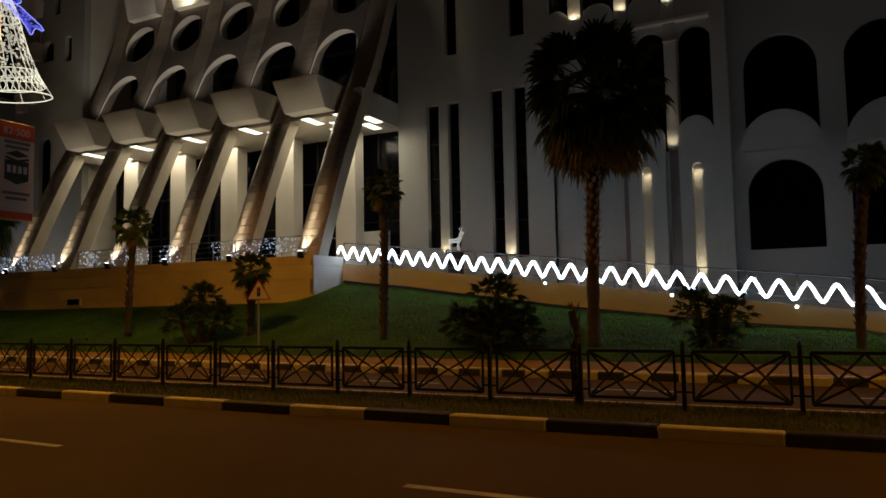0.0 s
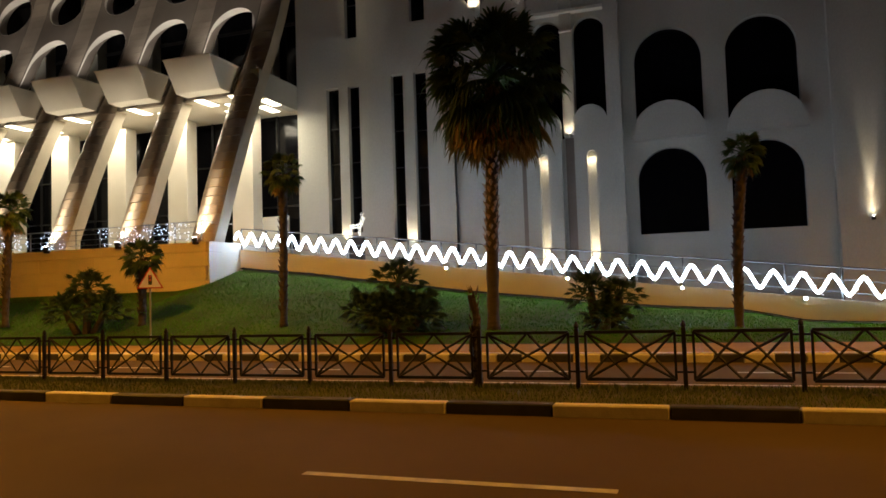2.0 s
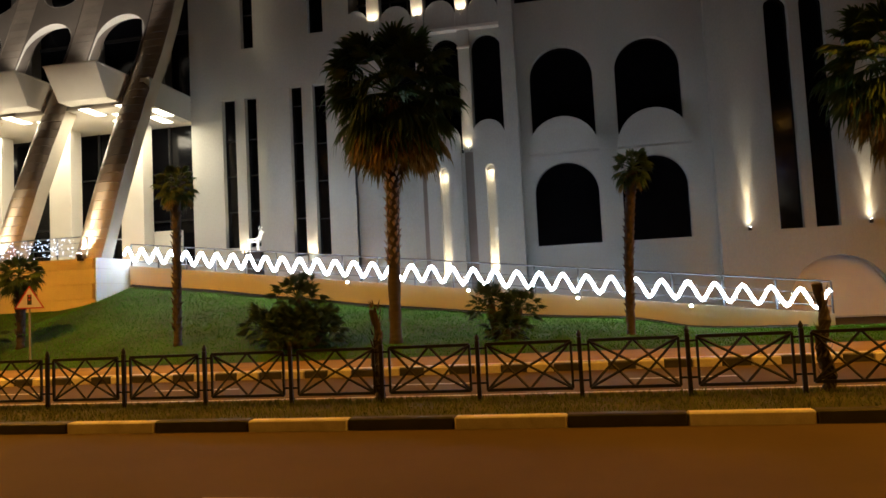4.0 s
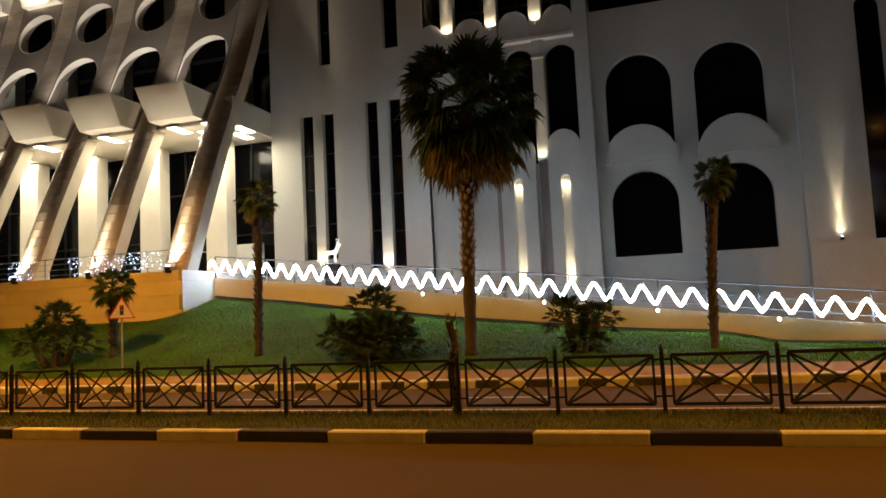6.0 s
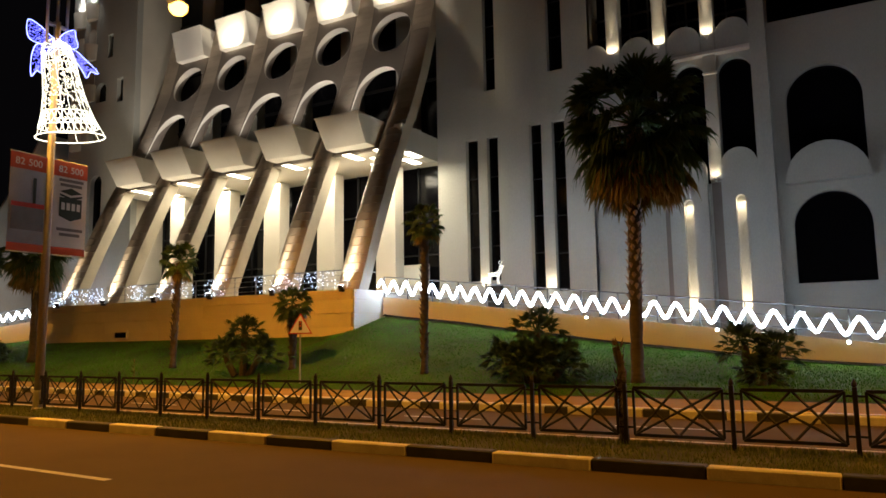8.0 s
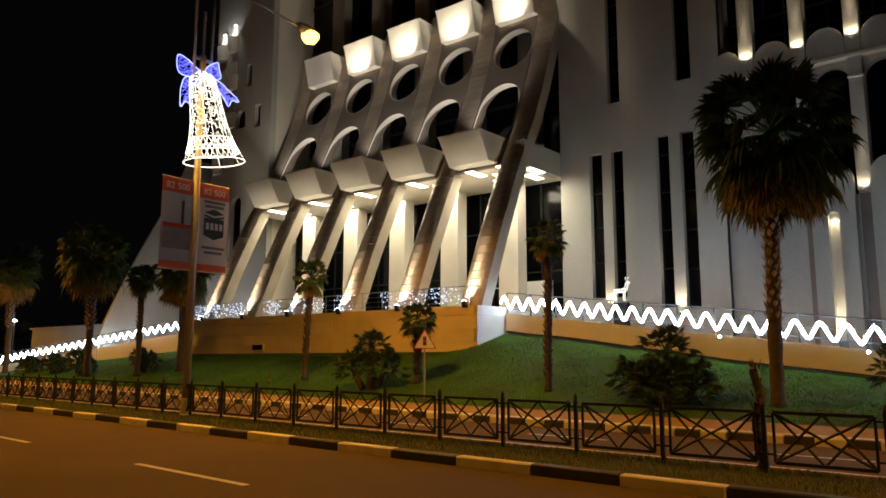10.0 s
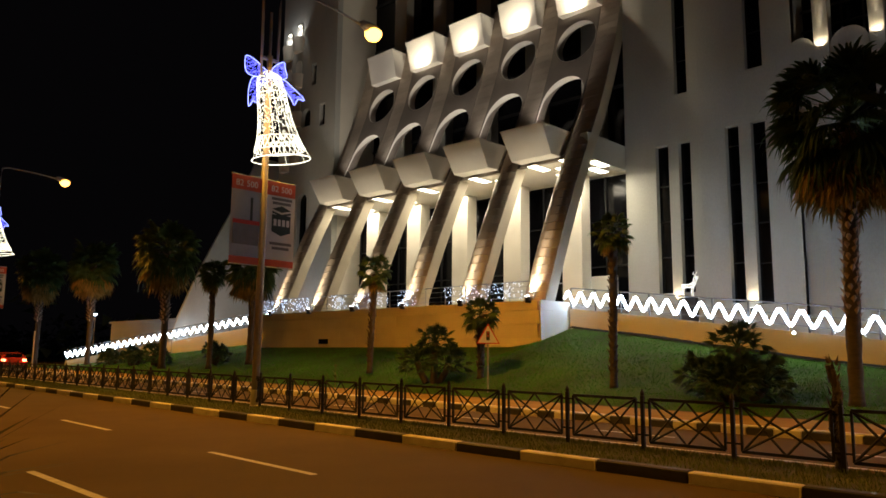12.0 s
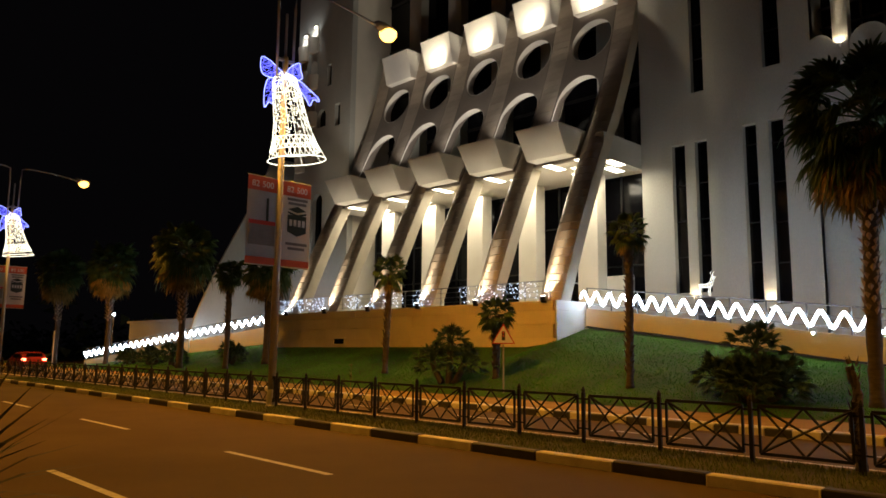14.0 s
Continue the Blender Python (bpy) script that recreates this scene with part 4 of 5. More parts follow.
def wall_vent(x0, x1, z0, z1, y):
    t = thing("wall_outlet", (x0, y, z0), "small framed outlet at the foot of the terrace wall", "vent")
    w, h = x1 - x0, z1 - z0
    part("recess", block(0.08, w - 0.08, -0.02, 0.0, 0.06, h - 0.08), GLASS, t)
    for a, b, c, d in ((0, 0.08, 0, h), (w - 0.08, w, 0, h), (0.08, w - 0.08, h - 0.08, h), (0.08, w - 0.08, 0, 0.06)):
        part("surround", block(a, b, -0.09, 0.02, c, d), STONE, t)


wall_vent(-36.95, -35.75, 2.1, 2.55, 27.48)


# ---------------------------------------------------------------- palms and shrubs
def fan_leaf(bm, base, direction, stalk, radius, rng, fingers=15, droop=0.25, split=0.45, hang=0.3):
    """A pleated fan leaf on an arching stalk, its finger tips hanging by hang."""
    d = Vector(direction).normalized()
    side = d.cross(Vector((0, 0, 1)))
    if side.length < 0.1:
        side = Vector((1, 0, 0))
    side.normalize()
    base = Vector(base)
    knee = base + d * stalk * 0.55
    sag = Vector((0, 0, -droop * stalk * 0.45))
    hub = base + d * stalk + sag
    fd = (hub - knee).normalized()
    upv = side.cross(fd).normalized()
    roll = rng.uniform(-0.5, 0.5)
    across = side * math.cos(roll) + upv * math.sin(roll)
    upv = across.cross(fd).normalized()
    w = 0.014 + 0.012 * radius
    rows = [[bm.verts.new(p + across * w * k), bm.verts.new(p - across * w * k)] for p, k in ((base, 1.4), (knee, 1.0), (hub, 0.7))]
    for a, b in zip(rows, rows[1:]):
        bm.faces.new((a[0], a[1], b[1], b[0]))
    spread = radians(rng.uniform(80, 112))
    for i in range(fingers):
        a0 = -spread + 2 * spread * i / fingers
        a1 = -spread + 2 * spread * (i + 1) / fingers
        am = (a0 + a1) / 2
        fold = 0.05 * radius
        rl = radius * rng.uniform(0.8, 1.12) * (1 - 0.22 * abs(am) / spread)

        def at(ang, rr, lift):
            cup = 0.35 * (1 - math.cos(ang)) * rr
            p = hub + (fd * math.cos(ang) + across * math.sin(ang)) * rr + upv * (lift - cup)
            p.z -= droop * rr * rr / max(radius, 0.1) * 0.6
            return p

        h = bm.verts.new(hub)
        p0 = bm.verts.new(at(a0, rl * split, -fold))
        p1 = bm.verts.new(at(a1, rl * split, -fold))
        pm = bm.verts.new(at(am, rl * split, fold))
        am += rng.uniform(-0.07, 0.07)
        rest = rl * (1 - split)
        fall = hang * rng.uniform(0.6, 1.4)
        q = at(am, rl * (split + (1 - split) * 0.55), 0) - Vector((0, 0, fall * rest * 0.35))
        e = at(am, rl * (split + (1 - split) * max(0.6, 1 - 0.3 * fall)), 0) - Vector((0, 0, fall * rest * 1.1))
        sw = (p0.co - p1.co) * 0.27
        q0, q1, tip = bm.verts.new(q + sw), bm.verts.new(q - sw), bm.verts.new(e)
        bm.faces.new((h, p0, pm))
        bm.faces.new((h, pm, p1))
        bm.faces.new((p0, q0, pm))
        bm.faces.new((pm, q0, q1))
        bm.faces.new((pm, q1, p1))
        bm.faces.new((q0, tip, q1))


def palm(x, y, z, crown_z, r_low, r_high, leaf, stalk, leaves, skirt, label, seed, boots=0.0, lean=0.0, boot_r=0.0, group="palms", open_top=0.9):
    """A fan palm: trunk with old leaf bases, green crown and a skirt of dead leaves."""
    rng = random.Random(seed)
    t = thing("palm_tree", (x, y, z), label, "palm tree", group)
    h = crown_z - z
    pts, rad = [], []
    n = 22
    for i in range(n + 1):
        u = i / n
        pts.append((lean * u * u, 0.05 * math.sin(u * 3), -0.15 + (h + 0.15) * u))
        ring = 1 + 0.07 * math.sin(i * 2.6) + rng.uniform(-0.04, 0.04)
        rad.append((r_low * 1.35 if i == 0 else r_low + (r_high - r_low) * u) * ring)
    part("trunk", tube(pts, 0.2, sides=12, taper=rad), TRUNK, t, smooth=True)
    if boots:
        bm = bmesh.new()
        k = int(boots * 26)
        for i in range(k):
            u = 1 - boots / h * (i / k)
            zz = h * u
            a = i * 2.4 + rng.uniform(-0.2, 0.2)
            r0 = r_low + (r_high - r_low) * u
            o = Vector((lean * u * u + math.cos(a) * r0 * 0.9, math.sin(a) * r0 * 0.9, zz))
            out = Vector((math.cos(a), math.sin(a), rng.uniform(0.5, 1.0))).normalized()
            s = Vector((-math.sin(a), math.cos(a), 0)) * (0.05 + 0.12 * r0)
            e = o + out * (boot_r or 0.22) * rng.uniform(0.7, 1.3)
            vs = [bm.verts.new(o + s), bm.verts.new(o - s), bm.verts.new(e - s * 0.4), bm.verts.new(e + s * 0.4), bm.verts.new(o + Vector((0, 0, -0.12)))]
            bm.faces.new((vs[0], vs[1], vs[2], vs[3]))
            bm.faces.new((vs[4], vs[1], vs[2]))
            bm.faces.new((vs[4], vs[3], vs[0]))
            bm.faces.new((vs[4], vs[2], vs[3]))
        part("husk", bm, BOOT if r_low > 0.17 else HUSK_DARK, t)
    top = Vector((lean, 0, h))
    for i in range(leaves):
        bm = bmesh.new()
        u = (i + 0.5) / leaves
        el = radians(60 - 100 * u ** open_top)
        a = i * 2.39996 + rng.uniform(-0.25, 0.25)
        d = (math.cos(a) * math.cos(el), math.sin(a) * math.cos(el), math.sin(el))
        long = rng.uniform(0.85, 1.15) * (1.0 - 0.35 * max(0.0, u - 0.35))
        fan_leaf(bm, top + Vector((0, 0, 0.3 * leaf * (1 - u))), d, stalk * long, leaf * rng.uniform(0.8, 1.1), rng, 19, 0.12 + 0.35 * u, 0.58, 0.25 + 0.6 * u)
        part("frond", bm, LEAF, t)
    for i in range(4):
        bm = bmesh.new()
        a = i * 1.7 + rng.uniform(-0.3, 0.3)
        fan_leaf(bm, top + Vector((0, 0, 0.3 * leaf)), (0.2 * math.cos(a), 0.2 * math.sin(a), 1.0), stalk * 0.8, leaf * 0.75, rng, 11, 0.05, 0.5, 0.1)
        part("young_frond", bm, LEAF, t, "upright young leaf")
    for i in range(skirt):
        bm = bmesh.new()
        a = i * 2.39996 + rng.uniform(-0.3, 0.3)
        el = radians(rng.uniform(-82, -28))
        zz = -rng.random() * leaf * 0.9
        d = (math.cos(a) * math.cos(el), math.sin(a) * math.cos(el), math.sin(el))
        fan_leaf(bm, top + Vector((math.cos(a) * r_high, math.sin(a) * r_high, zz * 0.7)), d, stalk * rng.uniform(0.45, 0.9), leaf * rng.uniform(0.6, 0.95), rng, 15, 0.3, 0.6, 0.45)
        part("dead_frond", bm, DEAD, t, "hanging dry brown leaf")
    return t


palm(-5.72, 21.4, 0.42, 7.85, 0.185, 0.2, 1.1, 1.42, 58, 64, "tall fan palm with a rough trunk and dry skirt", 21, boots=5.1, lean=0.26, boot_r=0.12, group="large palms")
palm(8.85, 22.0, 0.22, 7.4, 0.19, 0.2, 1.05, 1.38, 56, 60, "tall fan palm with brown dry leaves below its crown", 22, boots=4.6, lean=-0.1, boot_r=0.12, group="large palms")
palm(-13.03, 21.7, 0.66, 5.72, 0.12, 0.13, 0.42, 0.45, 30, 3, "slim palm with a small crown and a shaggy trunk", 23, boots=4.6, lean=0.1, boot_r=0.09, group="slim palms")
palm(1.12, 22.1, 0.29, 5.15, 0.125, 0.135, 0.36, 0.38, 30, 2, "slim palm with a small crown before the arched windows", 24, boots=4.2, lean=0.32, boot_r=0.08, group="slim palms")
palm(-25.7, 22.0, 0.9, 5.25, 0.12, 0.13, 0.5, 0.5, 30, 3, "slim dark palm before the terrace wall", 25, boots=4.0, lean=0.25, boot_r=0.09, group="slim palms")
palm(-19.1, 22.0, 0.85, 3.15, 0.13, 0.14, 0.48, 0.45, 30, 2, "short palm on the lawn near the warning sign", 26, boots=2.0, boot_r=0.09, group="slim palms")
palm(-37.0, 22.8, 1.1, 6.4, 0.2, 0.22, 1.0, 0.9, 54, 50, "fan palm with a dry skirt on the west lawn", 27, boots=2.0, group="large palms")
palm(-39.9, 21.9, 0.8, 6.15, 0.15, 0.16, 0.62, 0.45, 40, 4, "slim palm on the west lawn", 28, boots=3.5, boot_r=0.09, group="slim palms")
palm(-45.6, 21.8, 0.7, 7.9, 0.2, 0.22, 1.2, 1.25, 60, 60, "tall fan palm with a dry skirt on the west lawn", 29, boots=4.5, group="large palms")
palm(-63.0, 23.8, 0.4, 8.5, 0.21, 0.23, 1.25, 1.3, 60, 70, "tall fan palm far along the street", 30, boots=4.5, group="large palms")
palm(-73.5, 23.2, 0.25, 8.7, 0.21, 0.23, 1.25, 1.3, 60, 70, "tall fan palm far along the street", 31, boots=4.5, group="large palms")


def fan_shrub(x, y, z, heads, label, seed, leaf=0.45):
    """A clump of short fan palms: heads are (dx, dy, height)."""
    rng = random.Random(seed)
    t = thing("fan_palm_shrub", (x, y, z), label, "shrub", "fan palm shrubs")
    for dx, dy, h in heads:
        bm = tube([(dx * 0.4, dy * 0.4, -0.1), (dx * 0.8, dy * 0.8, h * 0.5), (dx, dy, h)], 0.1, sides=8, taper=[0.15, 0.13, 0.12])
        part("stem", bm, TRUNK, t)
        bm = bmesh.new()
        for i in range(44):
            u = (i + 0.5) / 44
            el = radians(78 - 105 * u)
            a = i * 2.39996 + rng.uniform(-0.3, 0.3)
            d = (math.cos(a) * math.cos(el), math.sin(a) * math.cos(el), math.sin(el))
            fan_leaf(bm, (dx, dy, h), d, leaf * 1.1 * rng.uniform(0.6, 1.25), leaf * rng.uniform(0.65, 0.95), rng, 15, 0.15, 0.3, 0.2)
        part("crown", bm, SHRUB, t)


fan_shrub(-8.75, 21.0, 0.42, ((0.15, 0, 1.5), (-0.8, -0.2, 0.65), (0.85, 0.1, 0.5), (-0.1, -0.4, 0.45), (0.3, -0.3, 0.55)), "clump of low fan palms on the lawn", 41, 0.55)
fan_shrub(-2.48, 21.4, 0.36, ((-0.35, 0, 1.1), (0.45, 0.1, 0.95), (0.1, -0.3, 0.4)), "double-stemmed fan palm clump on the lawn", 42, 0.45)
fan_shrub(-20.9, 21.2, 0.6, ((0.1, 0, 1.5), (-0.7, -0.2, 0.75), (0.75, 0.1, 0.7)), "broad dark fan palm clump below the terrace", 43, 0.55)
fan_shrub(-41.5, 23.0, 1.0, ((0, 0, 0.6), (0.5, 0.2, 0.4)), "low dark shrub on the west lawn", 44, 0.5)
fan_shrub(-48.5, 22.6, 0.8, ((0, 0, 0.7), (0.6, 0.2, 0.45)), "low dark shrub on the west lawn", 45, 0.55)
fan_shrub(-53.0, 23.2, 0.6, ((0, 0, 0.75), (0.7, 0.2, 0.5), (-0.7, 0, 0.5)), "dark rounded shrub on the west lawn", 46, 0.5)
fan_shrub(-57.5, 23.4, 0.5, ((0, 0, 0.7), (0.7, 0.2, 0.45), (-0.7, 0, 0.45)), "dark rounded shrub on the west lawn", 47, 0.5)


def weed(x, y, z):
    rng = random.Random(48)
    t = thing("weed", (x, y, z), "thin yellowish weed at the edge of the lawn", "plant")
    part("stem", tube([(0, 0, -0.05), (0.03, 0, 0.4), (0.0, 0.02, 0.95)], 0.012, sides=5), DEAD, t)
    bm = bmesh.new()
    for i in range(60):
        o = Vector((0, 0, rng.uniform(0.25, 0.97)))
        a = rng.uniform(0, 6.28)
        d = Vector((math.cos(a), math.sin(a), rng.uniform(-0.2, 0.6))) * rng.uniform(0.06, 0.2)
        s = Vector((-math.sin(a), math.cos(a), 0)) * 0.03
        bm.faces.new([bm.verts.new(p) for p in (o, o + d * 0.6 + s, o + d, o + d * 0.6 - s)])
    part("leaves", bm, VERGE, t)


weed(-26.0, 20.3, lawn_z(-26.0, 20.3))


def stump(x, y, h, r, seed, label):
    rng = random.Random(seed)
    t = thing("dead_trunk", (x, y, 0.13), label, "tree trunk", "dead trunks on the median")
    pts = [(0.04 * math.sin(i * 0.9), 0.02 * math.cos(i * 1.3), -0.05 + h * i / 12) for i in range(13)]
    part("trunk", tube(pts, r, sides=9, taper=[r * rng.uniform(0.85, 1.15) * (1 - 0.35 * i / 12) for i in range(13)]), TRUNK, t)
    bm = bmesh.new()
    for i in range(46):
        a, zz = rng.uniform(0, 6.28), rng.uniform(0.1, h)
        o = Vector((math.cos(a) * r * 0.8, math.sin(a) * r * 0.8, zz))
        e = o + Vector((math.cos(a) * 0.05, math.sin(a) * 0.05, 0.12))
        s = Vector((-math.sin(a), math.cos(a), 0)) * 0.025
        bm.faces.new([bm.verts.new(p) for p in (o + s, o - s, e)])
    part("bark", bm, HUSK_DARK, t)["kind"] = "stuff"


stump(-3.33, 11.35, 1.5, 0.085, 51, "thin dead trunk standing beside the fence")
stump(3.2, 11.3, 1.55, 0.1, 52, "thin dead trunk standing beside the fence")


def spiky_plant():
    rng = random.Random(61)
    t = thing("spiky_plant", (-2.62, 0.46, 0.15), "spiky-leaved plant on the near footway", "plant")
    part("stem", tube([(0, 0, 0), (0.02, 0, 0.6), (0, 0.02, 1.10)], 0.07, sides=8, taper=[0.09, 0.08, 0.06]), TRUNK, t)
    bm = bmesh.new()
    for i in range(70):
        u = i / 70
        el = radians(80 - 115 * u)
        a = i * 2.39996
        d = Vector((math.cos(a) * math.cos(el), math.sin(a) * math.cos(el), math.sin(el)))
        s = d.cross(Vector((0, 0, 1))).normalized() * 0.014
        o = Vector((0, 0.02, 1.10))
        m = o + d * 0.28
        e = o + d * rng.uniform(0.46, 0.6) - Vector((0, 0, 0.05))
        a0, a1, m0, m1, tip = [bm.verts.new(p) for p in (o + s * 0.6, o - s * 0.6, m + s, m - s, e)]
        bm.faces.new((a0, a1, m1, m0))
        bm.faces.new((m0, m1, tip))
    part("leaves", bm, FROND, t)


spiky_plant()


# ---------------------------------------------------------------- warning sign
def warning_sign(x, y, z):
    t = thing("warning_sign", (x, y, z), "triangular traffic-light warning sign on a thin pole", "road sign")
    part("pole", tube([(0, 0.03, -0.1), (0, 0.03, 2.15)], 0.028, sides=10), GALV, t)
    def tri(s, cz):
        return [(-s, cz - s * 0.577), (s, cz - s * 0.577), (0, cz + s * 1.155)]
    plate = part("plate", slab(tri(0.42, 1.86), -0.012, 0.0), SIGNRED, t)
    part("face", slab(tri(0.355, 1.86), -0.017, -0.0125), SIGNWHITE, plate)
    part("symbol", slab([(-0.06, 1.74), (0.06, 1.74), (0.06, 2.06), (-0.06, 2.06)], -0.021, -0.0175), SIGNBLACK, plate)
    for dz, m in ((1.79, BANNER_DARK), (1.90, BANNER_RED), (2.01, SIGNRED)):
        part("lamp_mark", slab([(0.035 * math.cos(k * math.pi / 5), dz + 0.035 * math.sin(k * math.pi / 5)) for k in range(10)], -0.025, -0.0215), m, plate)
    t.rotation_euler = (0, 0, radians(40))


warning_sign(-17.25, 20.28, 0.42)


# ---------------------------------------------------------------- street lamps with banners and lit bells
def street_lamp():
    t = thing("street_lamp", (0, 0, 0), "tall double-armed street lamp on the median, lit orange", "street lamp", "street lamps")
    part("base", turned([(0.17, 0.06), (0.17, 0.1), (0.135, 0.13), (0.13, 0.5), (0.118, 0.56)], 12), GALV, t)
    part("pole", tube([(0, 0, 0.5), (0, 0, 5.5), (0, 0, 10.6)], 0.1, sides=12, taper=[0.115, 0.10, 0.085]), GALV, t, smooth=True)
    part("crown_tube", tube([(0, 0, 10.5), (0, 0, 12.0)], 0.04, sides=8), GALV, t)
    for s in (-1, 1):
        pts = [(0, 0.28 * s, 9.9), (0, 0.30 * s, 12.2), (0, 0.34 * s, 12.95), (0, 0.7 * s, 13.05)]
        pts += [(0, s * (0.7 + 2.9 * i / 6), 13.05 - 0.22 * (i / 6) ** 2) for i in range(1, 7)]
        arm = part("arm", tube(pts, 0.04, sides=8), GALV, t, smooth=True)
        head = part("lamp_head", turned([(0.1, -0.45), (0.16, -0.3), (0.19, 0.1), (0.14, 0.4), (0.06, 0.5)], 12), GALV, t)
        head.matrix_basis = pose(0, 4.0 * s, 12.84, 90 - 6 * s, 0, 0) @ Matrix.Diagonal((1, 1, 1, 1))
        lens = part("lamp_lens", turned([(0.05, -0.3), (0.2, -0.24), (0.3, -0.1), (0.3, 0.05), (0.2, 0.12)], 14), BULB, head, "glowing orange lamp bowl")
        lens.matrix_basis = head.matrix_basis.inverted() @ pose(0, 4.1 * s, 12.70)
    part("collar", block(-0.06, 0.06, -0.3, 0.3, 9.85, 9.95), GALV, t)
    part("collar", block(-0.06, 0.06, -0.3, 0.3, 10.45, 10.52), GALV, t)
    return t


def text_mesh(body, size, depth=0.004):
    cu = bpy.data.curves.new("lettering", "FONT")
    cu.body, cu.size, cu.extrude, cu.align_x = body, size, depth, "CENTER"
    ob = bpy.data.objects.new("lettering", cu)
    scene.collection.objects.link(ob)
    dg = bpy.context.evaluated_depsgraph_get()
    me = bpy.data.meshes.new_from_object(ob.evaluated_get(dg))
    bpy.data.objects.remove(ob)
    return me


PRICES = [(text_mesh("82", 0.26), -0.26), (text_mesh("500", 0.26), 0.15)]
for me, _ in PRICES:
    me.materials.append(SIGNWHITE)


def flag(y0, y1, z0, z1, x, bow, seed):
    """A cloth rectangle hung across the street, a little slack."""
    bm = bmesh.new()
    nx, nz = 8, 12
    g = [[bm.verts.new((x + bow * math.sin(math.pi * i / nx) * (0.4 + 0.6 * math.sin(2.5 * k / nz + seed)), y0 + (y1 - y0) * i / nx, z0 + (z1 - z0) * k / nz)) for k in range(nz + 1)] for i in range(nx + 1)]
    for i in range(nx):
        for k in range(nz):
            bm.faces.new((g[i][k], g[i + 1][k], g[i + 1][k + 1], g[i][k + 1]))
    return bm


def banner_pair():
    t = thing("pole_banner", (0, 0, 0), "pair of red and pale advertising banners hung on the lamp pole", "banner", "pole banners")
    for s, m in ((-1, BANNER_BLUE), (1, BANNER_PALE)):
        a, b = (0.1, 1.1) if s > 0 else (-1.08, -0.1)
        cloth = part("cloth", flag(a, b, 4.35, 6.3, 0.02, 0.03, s), m, t, "slack printed cloth", True)
        part("red_band", flag(a, b, 6.3, 6.72, 0.02, 0.02, s), BANNER_RED, cloth)
        part("red_band", flag(a, b, 4.15, 4.35, 0.02, 0.03, s), BANNER_RED, cloth)
        for me, dy in PRICES:
            price = new("price", me)
            price.parent = cloth
            price.matrix_basis = pose(0.062, (a + b) / 2 + dy, 6.41, 90, 0, 90)
        if s > 0:
            mid = (a + b) / 2
            # a plain dark cube shape in place of the trade mark
            part("emblem", block(0.055, 0.062, mid - 0.33, mid + 0.33, 5.2, 5.72), BANNER_DARK, cloth)
            for q in (((-0.33, 5.76), (0.0, 5.68), (0.33, 5.76), (0.33, 5.82), (0.0, 5.74), (-0.33, 5.82)),
                      ((-0.33, 5.88), (0.0, 5.80), (0.33, 5.88), (0.0, 6.0)), ((-0.33, 5.2), (0.0, 5.08), (0.33, 5.2), (0.0, 5.2))):
                bm = bmesh.new()
                bm.faces.new([bm.verts.new((0.064, mid + p[0], p[1])) for p in q])
                part("emblem", bm, BANNER_DARK, cloth)
            for k in range(4):
                part("emblem_bar", block(0.063, 0.066, mid - 0.27 + k * 0.15, mid - 0.17 + k * 0.15, 5.38, 5.58), SIGNWHITE, cloth)
            for z, w in ((6.16, 0.36), (6.03, 0.32), (4.98 - 0.18, 0.38), (4.66, 0.3)):
                part("text_bar", block(0.058, 0.062, mid - w, mid + w, z, z + 0.08), BANNER_GREY, cloth)
        else:
            mid = (a + b) / 2
            part("picture", block(0.055, 0.06, a + 0.06, b - 0.06, 4.7, 5.3), BANNER_GREY, cloth)
            part("picture", block(0.0605, 0.064, a + 0.05, b - 0.05, 5.3, 5.42), SIGNRED, cloth)
            part("picture", block(0.0605, 0.064, mid + 0.12, mid + 0.2, 5.42, 6.1), BANNER_DARK, cloth)
        for z in (6.74, 4.13):
            part("bracket", tube([(0, 0, z), (0, a if s < 0 else b, z)], 0.018), GALV, t)
    return t


